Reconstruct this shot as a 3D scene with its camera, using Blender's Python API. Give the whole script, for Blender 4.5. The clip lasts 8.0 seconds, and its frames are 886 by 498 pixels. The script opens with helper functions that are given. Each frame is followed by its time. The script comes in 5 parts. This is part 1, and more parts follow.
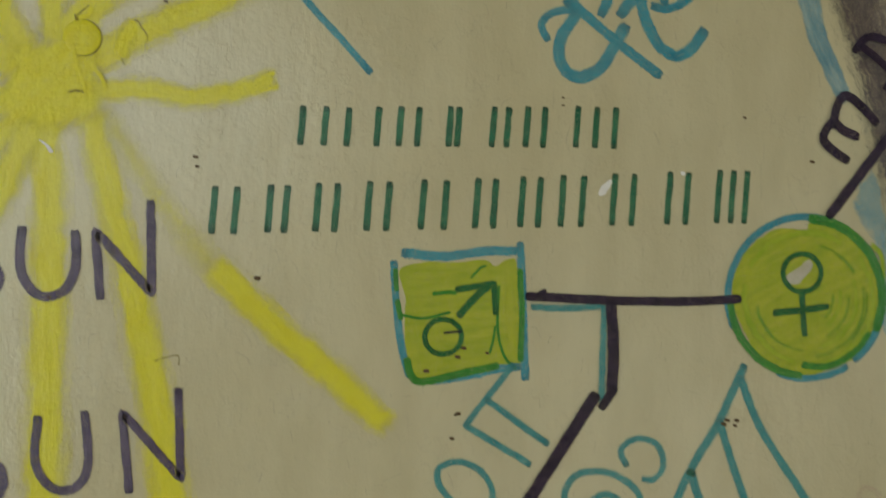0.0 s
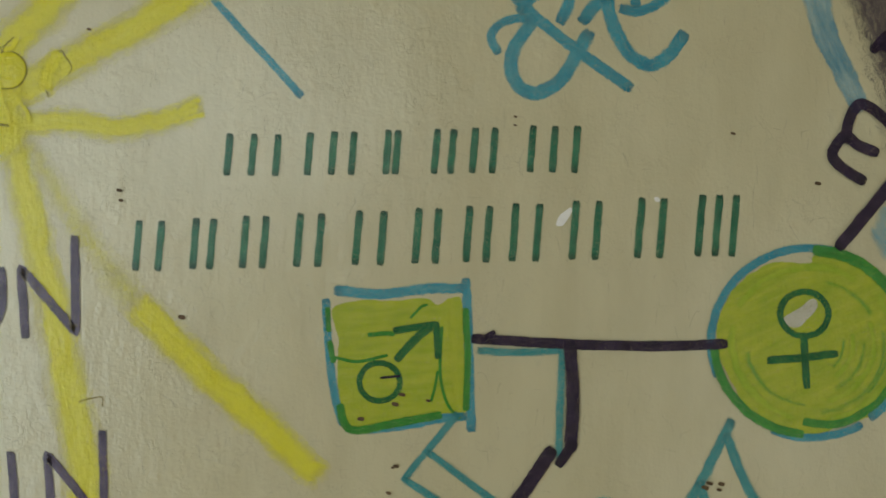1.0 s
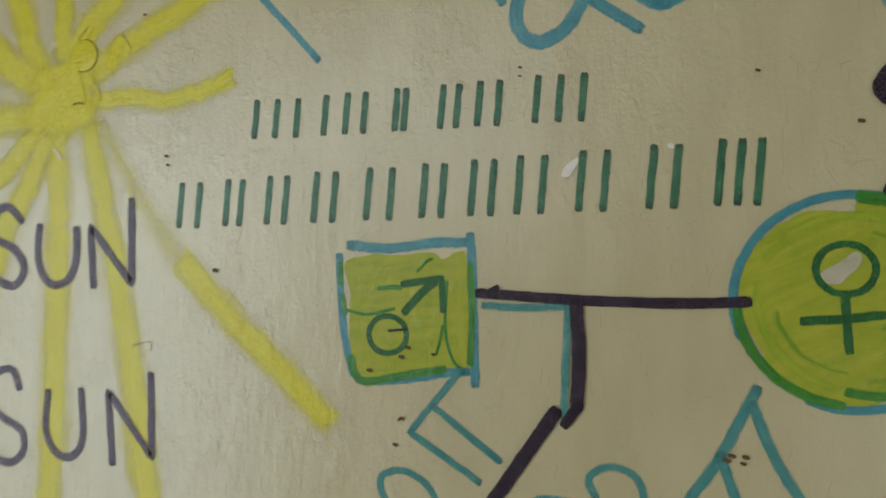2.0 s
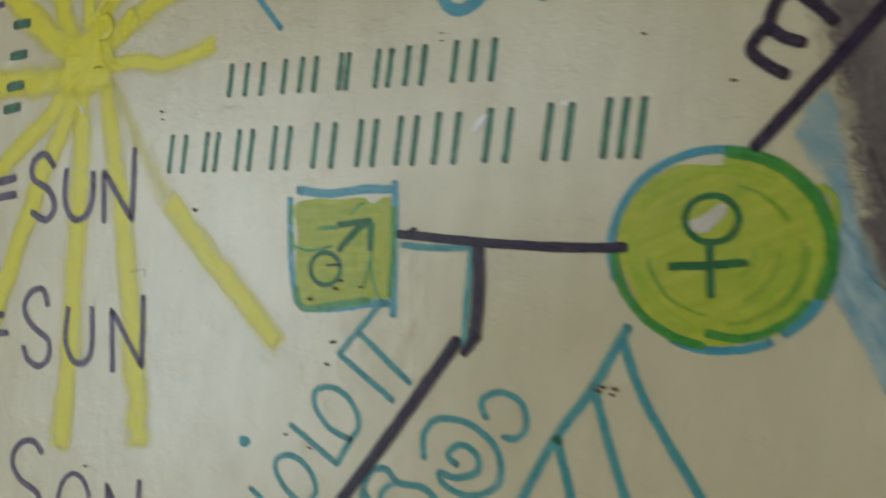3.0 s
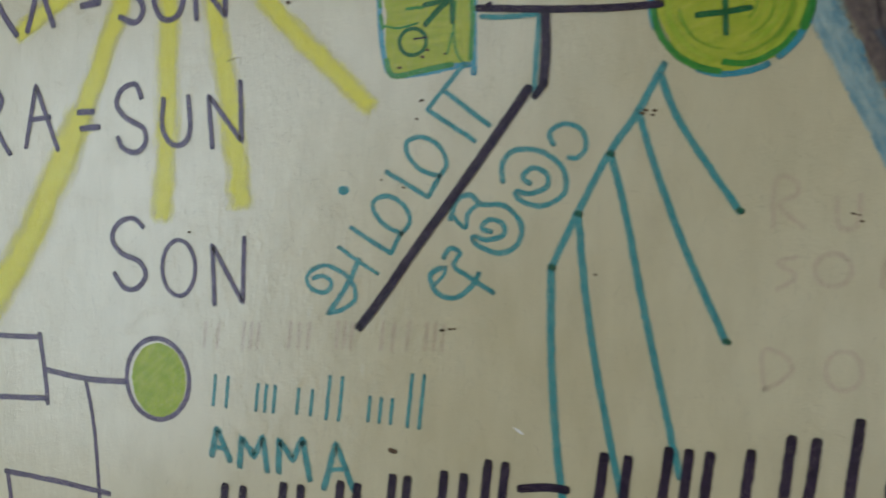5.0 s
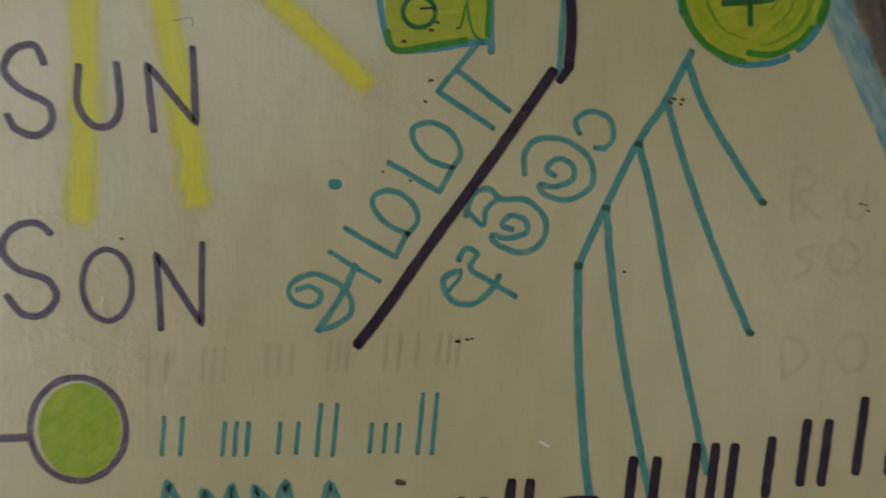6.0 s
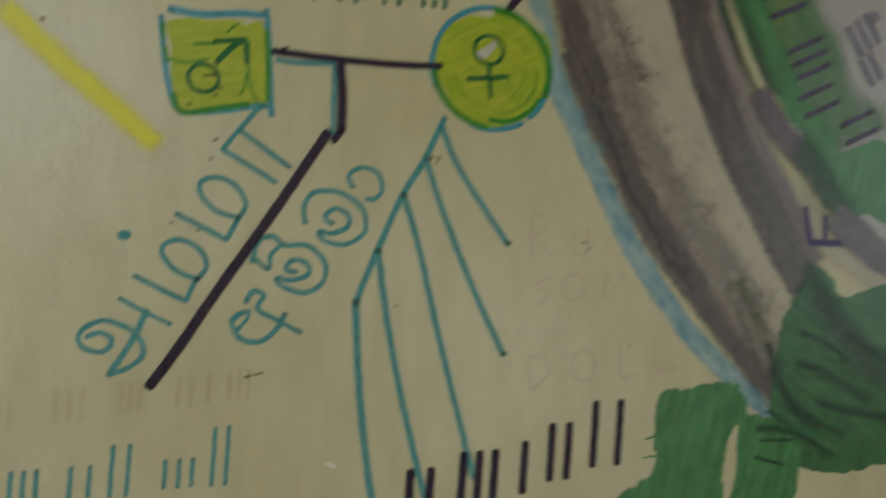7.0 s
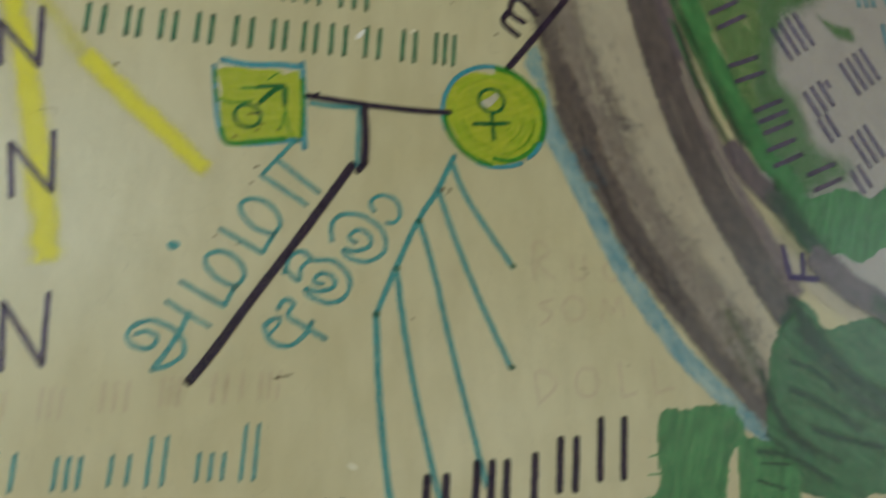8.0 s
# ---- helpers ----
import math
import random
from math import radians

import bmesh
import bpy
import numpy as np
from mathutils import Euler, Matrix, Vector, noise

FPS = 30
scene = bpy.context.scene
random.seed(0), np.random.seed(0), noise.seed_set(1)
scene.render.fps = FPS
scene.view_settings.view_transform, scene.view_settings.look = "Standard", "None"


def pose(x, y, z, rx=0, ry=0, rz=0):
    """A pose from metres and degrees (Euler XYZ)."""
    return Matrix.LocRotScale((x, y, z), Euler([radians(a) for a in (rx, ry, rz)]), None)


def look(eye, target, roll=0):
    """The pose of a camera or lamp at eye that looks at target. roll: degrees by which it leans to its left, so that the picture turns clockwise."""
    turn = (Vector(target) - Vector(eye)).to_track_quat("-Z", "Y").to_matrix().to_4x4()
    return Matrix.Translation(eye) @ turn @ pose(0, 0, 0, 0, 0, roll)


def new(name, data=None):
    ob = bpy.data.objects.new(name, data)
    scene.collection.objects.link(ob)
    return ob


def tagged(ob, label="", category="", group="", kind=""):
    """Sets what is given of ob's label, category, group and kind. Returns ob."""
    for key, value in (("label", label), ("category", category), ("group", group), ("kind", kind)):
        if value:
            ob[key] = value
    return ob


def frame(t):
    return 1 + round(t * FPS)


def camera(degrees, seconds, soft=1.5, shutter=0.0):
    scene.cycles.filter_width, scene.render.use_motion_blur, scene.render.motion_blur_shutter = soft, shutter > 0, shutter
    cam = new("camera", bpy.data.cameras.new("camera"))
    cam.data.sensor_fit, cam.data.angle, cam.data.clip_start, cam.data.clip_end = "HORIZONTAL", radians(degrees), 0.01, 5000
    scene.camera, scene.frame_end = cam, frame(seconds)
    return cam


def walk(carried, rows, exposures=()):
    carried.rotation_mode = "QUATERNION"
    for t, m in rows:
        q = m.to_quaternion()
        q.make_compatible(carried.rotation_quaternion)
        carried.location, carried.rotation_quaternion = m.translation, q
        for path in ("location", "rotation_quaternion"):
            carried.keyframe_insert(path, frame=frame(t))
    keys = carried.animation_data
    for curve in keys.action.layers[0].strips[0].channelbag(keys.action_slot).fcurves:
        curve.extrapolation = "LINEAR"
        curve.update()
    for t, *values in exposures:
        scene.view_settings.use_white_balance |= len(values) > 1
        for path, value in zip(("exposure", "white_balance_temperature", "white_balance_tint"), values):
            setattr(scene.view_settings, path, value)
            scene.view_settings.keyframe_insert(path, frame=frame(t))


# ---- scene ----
cam = camera(60.60, 8.0, soft=1.5, shutter=0.5)
PATH = [
    (0, (-0.0365, -0.0033, 1.3969), (0.2423, 1.9768, 1.4323), 0.76),
    (0.5, (-0.0244, 0.0071, 1.4122), (0.1630, 1.9982, 1.4326), 0.74),
    (1, (0.0220, 0.0163, 1.4122), (0.0118, 2.0162, 1.4258), 0.84),
    (1.5, (0.0489, 0.0238, 1.4086), (-0.1993, 2.0083, 1.4169), 1.00),
    (1.7, (0.0641, 0.0260, 1.3986), (-0.3018, 1.9914, 1.4574), 0.80),
    (2.8, (0.1335, 0.0171, 1.3867), (-0.6489, 1.8577, 1.3769), 3.29),
    (3, (0.1558, 0.0181, 1.3806), (-0.6543, 1.8467, 1.3829), 3.49),
    (3.5, (0.2087, 0.0114, 1.3742), (-0.5881, 1.8458, 1.3703), 3.31),
    (4, (0.2224, -0.0201, 1.3446), (-0.4918, 1.8476, 1.3038), 2.71),
    (4.5, (0.1924, -0.0525, 1.3209), (-0.4560, 1.8369, 1.2225), 1.90),
    (5, (0.1118, -0.0796, 1.2985), (-0.4125, 1.8461, 1.1689), 2.21),
    (5.2, (0.0858, -0.0762, 1.3033), (-0.3627, 1.8671, 1.1531), 2.43),
    (6.3, (-0.0276, -0.0465, 1.2984), (0.3246, 1.9161, 1.1428), 1.92),
    (6.5, (-0.0317, -0.0520, 1.3075), (0.4282, 1.8852, 1.1189), 2.56),
    (7, (-0.0029, -0.0930, 1.2990), (0.6225, 1.8066, 1.2808), 0.39),
    (7.5, (0.0177, -0.1402, 1.2894), (0.7004, 1.7223, 1.5439), -1.52),
    (8, (-0.0192, -0.1248, 1.2306), (0.5924, 1.7435, 1.5990), -0.36),
]
walk(cam, [(t, look(eye, target, roll)) for t, eye, target, roll in PATH],
     [(0, -0.17, 7250, 2), (1.0, -0.16, 6950, 2), (1.7, -0.17, 6950, 5), (2.8, -0.15, 6450, 7), (4.0, -0.12, 6200, 7), (5.2, -0.09, 6050, 8),
      (6.3, -0.61, 7200, 4), (6.7, -0.51, 7150, 3), (7.0, -0.26, 6950, 2), (7.5, 0.06, 6900, -2), (8.0, 0.09, 6850, -2)])

from mathutils.geometry import delaunay_2d_cdt

# ---- light: an overcast sky, and lamps in assumed openings of the unseen wall behind the camera ----
world = bpy.data.worlds.new("overcast_sky")
scene.world = world
world.use_nodes = True
wn = world.node_tree
sky = wn.nodes.new("ShaderNodeTexSky")
sky.sky_type = "NISHITA"
sky.sun_disc = False
sky.sun_elevation, sky.sun_rotation = radians(38), radians(200)
wn.links.new(sky.outputs[0], wn.nodes["Background"].inputs[0])
wn.nodes["Background"].inputs[1].default_value = 0.1
sun = new("sun", bpy.data.lights.new("sun", "SUN"))
sun.data.energy, sun.data.angle, sun.data.color = 0.8, radians(14), (1.0, 0.96, 0.9)
sun.matrix_world = look((-2, 6, 7), (0, 0, 0))


ROOM_Y = -2.5


def opening_light(x, z, w, h, energy, tint=(0.74, 0.88, 1.0)):
    """An area lamp for sky light, set in an assumed opening of the unseen wall behind the camera."""
    lamp = new("opening_lamp", bpy.data.lights.new("opening_lamp", "AREA"))
    lamp.data.shape, lamp.data.size, lamp.data.size_y = "RECTANGLE", w, h
    lamp.data.energy, lamp.data.color = energy, tint
    lamp.matrix_world = look((x, ROOM_Y + 0.02, z), (x, ROOM_Y + 1, z))


# doorway, upper and right window: unseen, placed where the wall's sheen points
opening_light(-2.45, 1.05, 1.7, 2.1, 47)
opening_light(-0.9, 2.0, 1.2, 0.8, 6.2)
# low fill with no known source, added to brighten the lower part of the wall
opening_light(1.3, 0.85, 1.1, 1.0, 3.4, (0.9, 0.94, 0.92))
opening_light(3.7, 1.5, 1.2, 1.6, 12.5)

# ---- materials ----


GLOSS, COAT = 0.88, 0.22


def nodes_of(name):
    m = bpy.data.materials.new(name)
    m.use_nodes = True
    return m, m.node_tree, m.node_tree.nodes["Principled BSDF"]


def node(tree, kind, **values):
    n = tree.nodes.new("ShaderNode" + kind)
    for key, value in values.items():
        n.inputs[key.replace("_", " ")].default_value = value
    return n


def ramp(tree, fac, stops):
    r = tree.nodes.new("ShaderNodeValToRGB")
    el = r.color_ramp.elements
    while len(el) < len(stops):
        el.new(0.5)
    for e, (p, c) in zip(el, stops):
        e.position, e.color = p, (*c, 1) if len(c) == 3 else c
    tree.links.new(fac, r.inputs[0])
    return r.outputs[0]


def mixed(tree, fac, a, b, blend="MIX"):
    m = tree.nodes.new("ShaderNodeMix")
    m.data_type, m.blend_type = "RGBA", blend
    for socket, value in ((m.inputs[0], fac), (m.inputs[6], a), (m.inputs[7], b)):
        if isinstance(value, bpy.types.NodeSocket):
            tree.links.new(value, socket)
        elif isinstance(value, (int, float)):
            socket.default_value = value
        else:
            socket.default_value = (*value, 1)
    return m.outputs[2]


def maths(tree, op, a, b=0.0):
    m = tree.nodes.new("ShaderNodeMath")
    m.operation, m.use_clamp = op, op in ("MULTIPLY",)
    for socket, value in ((m.inputs[0], a), (m.inputs[1], b)):
        if isinstance(value, bpy.types.NodeSocket):
            tree.links.new(value, socket)
        else:
            socket.default_value = value
    return m.outputs[0]


def coords(tree, which, scale):
    tc = tree.nodes.new("ShaderNodeTexCoord")
    mp = tree.nodes.new("ShaderNodeMapping")
    mp.inputs["Scale"].default_value = scale
    tree.links.new(tc.outputs[which], mp.inputs["Vector"])
    return mp.outputs[0]


def noise_of(tree, vector, scale, detail=4.0, rough=0.55):
    n = node(tree, "TexNoise", Scale=scale, Detail=detail, Roughness=rough)
    tree.links.new(vector, n.inputs["Vector"])
    return n.outputs["Fac"]


def board_relief(tree):
    """The brushed old coat of paint: fine grain, drips of the roller and short cracks. Gives height and crack mask."""
    place = coords(tree, "Object", (1, 1, 1))
    grain = noise_of(tree, place, 900, 3)
    lumps = noise_of(tree, coords(tree, "Object", (1, 1, 0.6)), 210, 4)
    weave = noise_of(tree, coords(tree, "Object", (1, 1, 0.16)), 420, 3)
    vor = tree.nodes.new("ShaderNodeTexVoronoi")
    vor.feature = "DISTANCE_TO_EDGE"
    vor.inputs["Scale"].default_value = 150
    warp = node(tree, "TexNoise", Scale=160.0, Detail=3.0)
    tree.links.new(place, warp.inputs["Vector"])
    bent = mixed(tree, 0.012, coords(tree, "Object", (1.25, 1, 0.7)), warp.outputs["Color"], "ADD")
    tree.links.new(bent, vor.inputs["Vector"])
    line = ramp(tree, vor.outputs[0], [(0.0, (1, 1, 1)), (0.03, (0, 0, 0))])
    some = ramp(tree, noise_of(tree, place, 75, 4), [(0.50, (0, 0, 0)), (0.62, (1, 1, 1))])
    crack = mixed(tree, 1.0, line, some, "MULTIPLY")
    height = maths(tree, "ADD", maths(tree, "MULTIPLY", grain, 0.22), maths(tree, "MULTIPLY", lumps, 0.5))
    height = maths(tree, "ADD", height, maths(tree, "MULTIPLY", weave, 0.2))
    # flakes of the cracked coat, each lying a little higher or lower than the next
    flake = tree.nodes.new("ShaderNodeTexVoronoi")
    flake.distance = "CHEBYCHEV"
    flake.inputs["Scale"].default_value = 165
    tree.links.new(bent, flake.inputs["Vector"])
    tilt = maths(tree, "MULTIPLY", flake.outputs["Color"], some)
    height = maths(tree, "ADD", height, maths(tree, "MULTIPLY", tilt, 0.34))
    return height, crack


def bump(tree, bsdf, height, strength, distance):
    b = node(tree, "Bump", Strength=strength, Distance=distance)
    tree.links.new(height, b.inputs["Height"])
    tree.links.new(b.outputs[0], bsdf.inputs["Normal"])


def board_paint():
    m, tree, bsdf = nodes_of("aged_cream_paint")
    height, crack = board_relief(tree)
    place = coords(tree, "Object", (1, 1, 1))
    big = ramp(tree, noise_of(tree, place, 9, 4), [(0.3, (0.675, 0.61, 0.40)), (0.7, (0.735, 0.675, 0.47))])
    small = ramp(tree, noise_of(tree, coords(tree, "Object", (1, 1, 0.35)), 60, 5), [(0.35, (0.90, 0.89, 0.86)), (0.6, (1, 1, 1))])
    colour = mixed(tree, 0.8, big, small, "MULTIPLY")
    stain = ramp(tree, noise_of(tree, place, 23, 5), [(0.66, (0, 0, 0)), (0.8, (1, 1, 1))])
    colour = mixed(tree, maths(tree, "MULTIPLY", stain, 0.35), colour, (0.52, 0.44, 0.33))
    colour = mixed(tree, maths(tree, "MULTIPLY", crack, 0.10), colour, (0.30, 0.26, 0.2))
    tree.links.new(colour, bsdf.inputs["Base Color"])
    bsdf.inputs["Roughness"].default_value = 0.27
    bsdf.inputs["Specular IOR Level"].default_value = GLOSS
    bsdf.inputs["Coat Weight"].default_value = COAT
    bsdf.inputs["Coat Roughness"].default_value = 0.24
    h = maths(tree, "SUBTRACT", height, maths(tree, "MULTIPLY", crack, 0.09))
    bump(tree, bsdf, h, 0.6, 0.0008)
    return m


def ink(name, light, dark, cover=0.9, streak=0.35, along=60, across=1400, rough=0.28, blotch=180, relief=0.0003, dry=0.0, fray=0.25, soft=0.3, pool=0.0, gloss=1.0):
    """Marker ink or brushed paint: streaks run along the stroke, cover is how much of the board it hides, dry how broken it lies,
    fray and soft how its edges thin out (in half widths)."""
    m, tree, bsdf = nodes_of(name)
    run = coords(tree, "UV", (along, across, 1))
    lines = noise_of(tree, run, 1.0, 4, 0.6)
    spots = noise_of(tree, coords(tree, "Object", (1, 1, 1)), blotch, 4)
    tone = maths(tree, "ADD", maths(tree, "MULTIPLY", lines, streak), maths(tree, "MULTIPLY", spots, 1 - streak))
    colour = ramp(tree, tone, [(0.36, dark), (0.62, light)])
    rim = tree.nodes.new("ShaderNodeUVMap")
    rim.uv_map = "Edge"
    split = tree.nodes.new("ShaderNodeSeparateXYZ")
    tree.links.new(rim.outputs[0], split.inputs[0])
    if pool:  # ink gathers where the pen was set down and lifted
        wet = ramp(tree, maths(tree, "MULTIPLY", maths(tree, "ADD", split.outputs[1], maths(tree, "MULTIPLY", spots, 1.2)), 0.25), [(0.28, (pool,) * 3), (0.62, (0, 0, 0))])
        colour = mixed(tree, wet, colour, tuple(0.45 * c for c in dark))
    tree.links.new(colour, bsdf.inputs["Base Color"])
    bsdf.inputs["Roughness"].default_value = rough
    bsdf.inputs["Specular IOR Level"].default_value = GLOSS * gloss
    bsdf.inputs["Coat Weight"].default_value = COAT * max(0.0, gloss - 0.5) * 2
    bsdf.inputs["Coat Roughness"].default_value = 0.24
    height, crack = board_relief(tree)
    bump(tree, bsdf, maths(tree, "ADD", height, maths(tree, "MULTIPLY", lines, 0.4)), 0.5, 0.0005 + relief)
    inward = maths(tree, "MINIMUM", maths(tree, "SUBTRACT", 1.0, maths(tree, "ABSOLUTE", split.outputs[0])), split.outputs[1])
    jag = maths(tree, "MULTIPLY", maths(tree, "ADD", lines, -0.3 + 0.0), fray * 2)
    whole = maths(tree, "MULTIPLY", maths(tree, "SUBTRACT", inward, jag), 1 / soft)
    thin = ramp(tree, tone, [(max(0.0, 0.40 - 0.15 * dry), (min(1.0, cover + 0.06),) * 3), (0.60 - 0.08 * dry, (cover,) * 3), (0.72 - 0.1 * dry, (max(0.0, cover - 0.2 - dry),) * 3)])
    clear = tree.nodes.new("ShaderNodeBsdfTransparent")
    mix = tree.nodes.new("ShaderNodeMixShader")
    # Pigment sits on the high grains of the board: cover is how many of them it holds, not a veil.
    grain = ramp(tree, noise_of(tree, coords(tree, "Object", (1, 1, 1)), 6000, 1), [(0.33, (0, 0, 0)), (0.67, (1, 1, 1))])
    held = maths(tree, "SUBTRACT", maths(tree, "MULTIPLY", whole, thin), maths(tree, "MULTIPLY", grain, 0.98))
    tree.links.new(maths(tree, "MULTIPLY", held, 6.0), mix.inputs[0])
    tree.links.new(clear.outputs[0], mix.inputs[1])
    tree.links.new(bsdf.outputs[0], mix.inputs[2])
    tree.links.new(mix.outputs[0], tree.nodes["Material Output"].inputs[0])
    return m


def plain(name, a, b, scale, rough, depth=0.002):
    m, tree, bsdf = nodes_of(name)
    place = coords(tree, "Object", (1, 1, 1))
    fine = noise_of(tree, place, scale * 9, 5)
    tree.links.new(ramp(tree, noise_of(tree, place, scale, 5), [(0.35, a), (0.65, b)]), bsdf.inputs["Base Color"])
    bsdf.inputs["Roughness"].default_value = rough
    bump(tree, bsdf, fine, 0.4, depth)
    return m


BOARD = board_paint()
YELLOW = ink("yellow_marker", (0.92, 0.87, 0.09), (0.86, 0.78, 0.045), 0.96, 0.5, 60, 420, blotch=70, dry=0.08, fray=0.34, soft=0.6, gloss=0.5)
BARK_LINE = ink("near_black_bark_paint", (0.08, 0.06, 0.07), (0.025, 0.018, 0.026), 0.95, 0.6, 70, 520, blotch=230, fray=0.5, soft=0.5)
MAUVE_DARK = ink("dark_mauve_paint", (0.20, 0.155, 0.195), (0.10, 0.078, 0.11), 0.97, 0.6, 30, 420, fray=0.15, soft=0.3)
SIGN_INK = ink("deep_green_marker", (0.025, 0.20, 0.065), (0.01, 0.11, 0.035), 0.95, 0.4, 150, 1500, fray=0.15, pool=0.4, gloss=0.5)
SKY_THIN = ink("thin_sky_blue_paint", (0.30, 0.50, 0.55), (0.10, 0.33, 0.45), 0.66, 0.5, 60, 420, blotch=150, dry=0.3, fray=0.4, soft=0.6)
MOSS = ink("thin_moss_green_paint", (0.20, 0.46, 0.012), (0.12, 0.34, 0.01), 0.8, 0.5, 60, 700, dry=0.2, fray=0.5, soft=0.8)
SLATE = ink("slate_blue_paint", (0.12, 0.16, 0.22), (0.06, 0.075, 0.12), 0.9, 0.6, 20, 300, fray=0.2, soft=0.4)
LIMB = ink("dark_limb_paint", (0.175, 0.145, 0.158), (0.073, 0.058, 0.073), 0.97, 0.6, 30, 420, blotch=150, relief=0.0003, fray=0.14, soft=0.2)
YELLOW_DEEP = ink("yellow_paint", (0.95, 0.89, 0.06), (0.88, 0.79, 0.02), 0.9, 0.4, 40, 500, relief=0.0008, fray=0.4, soft=0.5, gloss=0.5)
YELLOW_PALE = ink("worn_yellow_marker", (0.86, 0.81, 0.02), (0.78, 0.72, 0.015), 0.44, 0.5, 40, 600, dry=0.2, fray=0.3, soft=0.75, gloss=0.5)
PURPLE = ink("faded_purple_marker", (0.17, 0.13, 0.24), (0.07, 0.052, 0.115), 0.86, 0.45, 120, 1500, pool=0.5, gloss=0.5)
BLACK = ink("purple_black_marker", (0.058, 0.037, 0.080), (0.019, 0.012, 0.031), 0.98, 0.4, 80, 1400, fray=0.15, soft=0.2, pool=0.5, gloss=0.35)
GREEN_INK = ink("green_marker", (0.045, 0.26, 0.145), (0.016, 0.13, 0.075), 0.88, 0.4, 150, 1500, pool=0.85, gloss=0.6)
TEAL = ink("teal_marker", (0.10, 0.425, 0.455), (0.038, 0.288, 0.322), 0.82, 0.4, 130, 1500, fray=0.32, soft=0.4, pool=0.5, gloss=0.55)
BLUE = ink("blue_marker", (0.07, 0.42, 0.55), (0.03, 0.27, 0.40), 0.86, 0.45, 90, 900, pool=0.5, gloss=0.6)
LIME = ink("lime_green_paint", (0.56, 0.60, 0.06), (0.38, 0.49, 0.04), 0.98, 0.6, 60, 420, blotch=110, relief=0.0006, gloss=0.45)
LIME_PALE = ink("light_lime_paint", (0.52, 0.62, 0.07), (0.34, 0.50, 0.04), 0.97, 0.5, 60, 420, blotch=160, relief=0.0006, fray=0.5, soft=0.5, gloss=0.35)
GRASS = ink("dark_green_marker", (0.06, 0.35, 0.045), (0.02, 0.22, 0.025), 0.95, 0.5, 90, 1100, fray=0.2, soft=0.3, gloss=0.7)
LEAF = ink("green_leaf_paint", (0.095, 0.35, 0.13), (0.03, 0.175, 0.062), 0.97, 0.65, 30, 260, blotch=90, relief=0.0006, fray=0.5, soft=0.3)
LEAF_DEEP = ink("deep_green_leaf_paint", (0.062, 0.24, 0.098), (0.018, 0.11, 0.043), 0.97, 0.6, 30, 260, blotch=110, relief=0.0006, fray=0.5, soft=0.3)
LEAF_DRY = ink("dry_brushed_green", (0.10, 0.33, 0.105), (0.05, 0.19, 0.055), 0.66, 0.6, 25, 300, blotch=120, relief=0.0006, dry=0.4, fray=0.4, soft=0.6)
LEAF_DARK = ink("dark_green_paint", (0.03, 0.095, 0.055), (0.012, 0.045, 0.03), 0.93, 0.6, 25, 300, blotch=120, relief=0.0006, dry=0.15, fray=0.45, soft=0.8)
LEAF_DARK_DRY = ink("thin_dark_green_paint", (0.06, 0.15, 0.06), (0.03, 0.08, 0.035), 0.55, 0.6, 25, 300, blotch=120, dry=0.3, fray=0.7, soft=0.8)
BARK = ink("brown_bark_paint", (0.415, 0.348, 0.312), (0.15, 0.119, 0.121), 0.95, 0.6, 70, 520, blotch=230, relief=0.0003, fray=0.5, soft=0.6)
BARK_DARK = ink("dark_bark_paint", (0.182, 0.147, 0.15), (0.072, 0.055, 0.064), 0.94, 0.6, 70, 520, blotch=230, relief=0.0003, fray=0.4, soft=0.5)
BARK_DRY = ink("dry_brushed_bark", (0.34, 0.288, 0.27), (0.19, 0.155, 0.153), 0.8, 0.65, 70, 520, blotch=230, relief=0.0003, dry=0.35, fray=0.7, soft=0.6)
BARK_PALE = ink("pale_bark_paint", (0.62, 0.555, 0.455), (0.50, 0.435, 0.355), 0.92, 0.5, 10, 160, blotch=45, relief=0.0003, fray=0.4, soft=0.6)
CREAM = ink("thick_cream_paint", (0.72, 0.63, 0.50), (0.58, 0.50, 0.40), 0.95, 0.6, 60, 700, relief=0.001, fray=0.4, soft=0.4)
LILAC = ink("pale_lilac_wash", (0.57, 0.545, 0.585), (0.50, 0.47, 0.515), 0.85, 0.4, 12, 90, blotch=40, relief=0.0006, dry=0.2, fray=0.5, soft=0.5)
MAUVE = ink("mauve_paint", (0.30, 0.235, 0.26), (0.16, 0.122, 0.15), 0.94, 0.6, 16, 300, relief=0.0008, fray=0.45, soft=0.5)
SKY_PAINT = ink("sky_blue_paint", (0.45, 0.60, 0.60), (0.04, 0.25, 0.39), 0.92, 0.5, 70, 420, blotch=65, relief=0.0008, fray=0.16, soft=0.2)
VIOLET = ink("violet_marker", (0.13, 0.10, 0.30), (0.06, 0.045, 0.17), 0.8, 0.5, 90, 1200, pool=0.5, gloss=0.5)
FAINT = ink("erased_pink_pencil", (0.60, 0.41, 0.31), (0.56, 0.40, 0.31), 0.36, 0.5, 160, 1800, fray=0.2, soft=0.5)
MAUVE_PALE = ink("greyish_pink_paint", (0.40, 0.32, 0.32), (0.30, 0.24, 0.26), 0.6, 0.6, 20, 240, blotch=60, dry=0.3, fray=0.5, soft=0.6)
CHIPPED = ink("bare_scratched_paint", (0.72, 0.68, 0.58), (0.60, 0.56, 0.46), 0.97, 0.5, 90, 700)
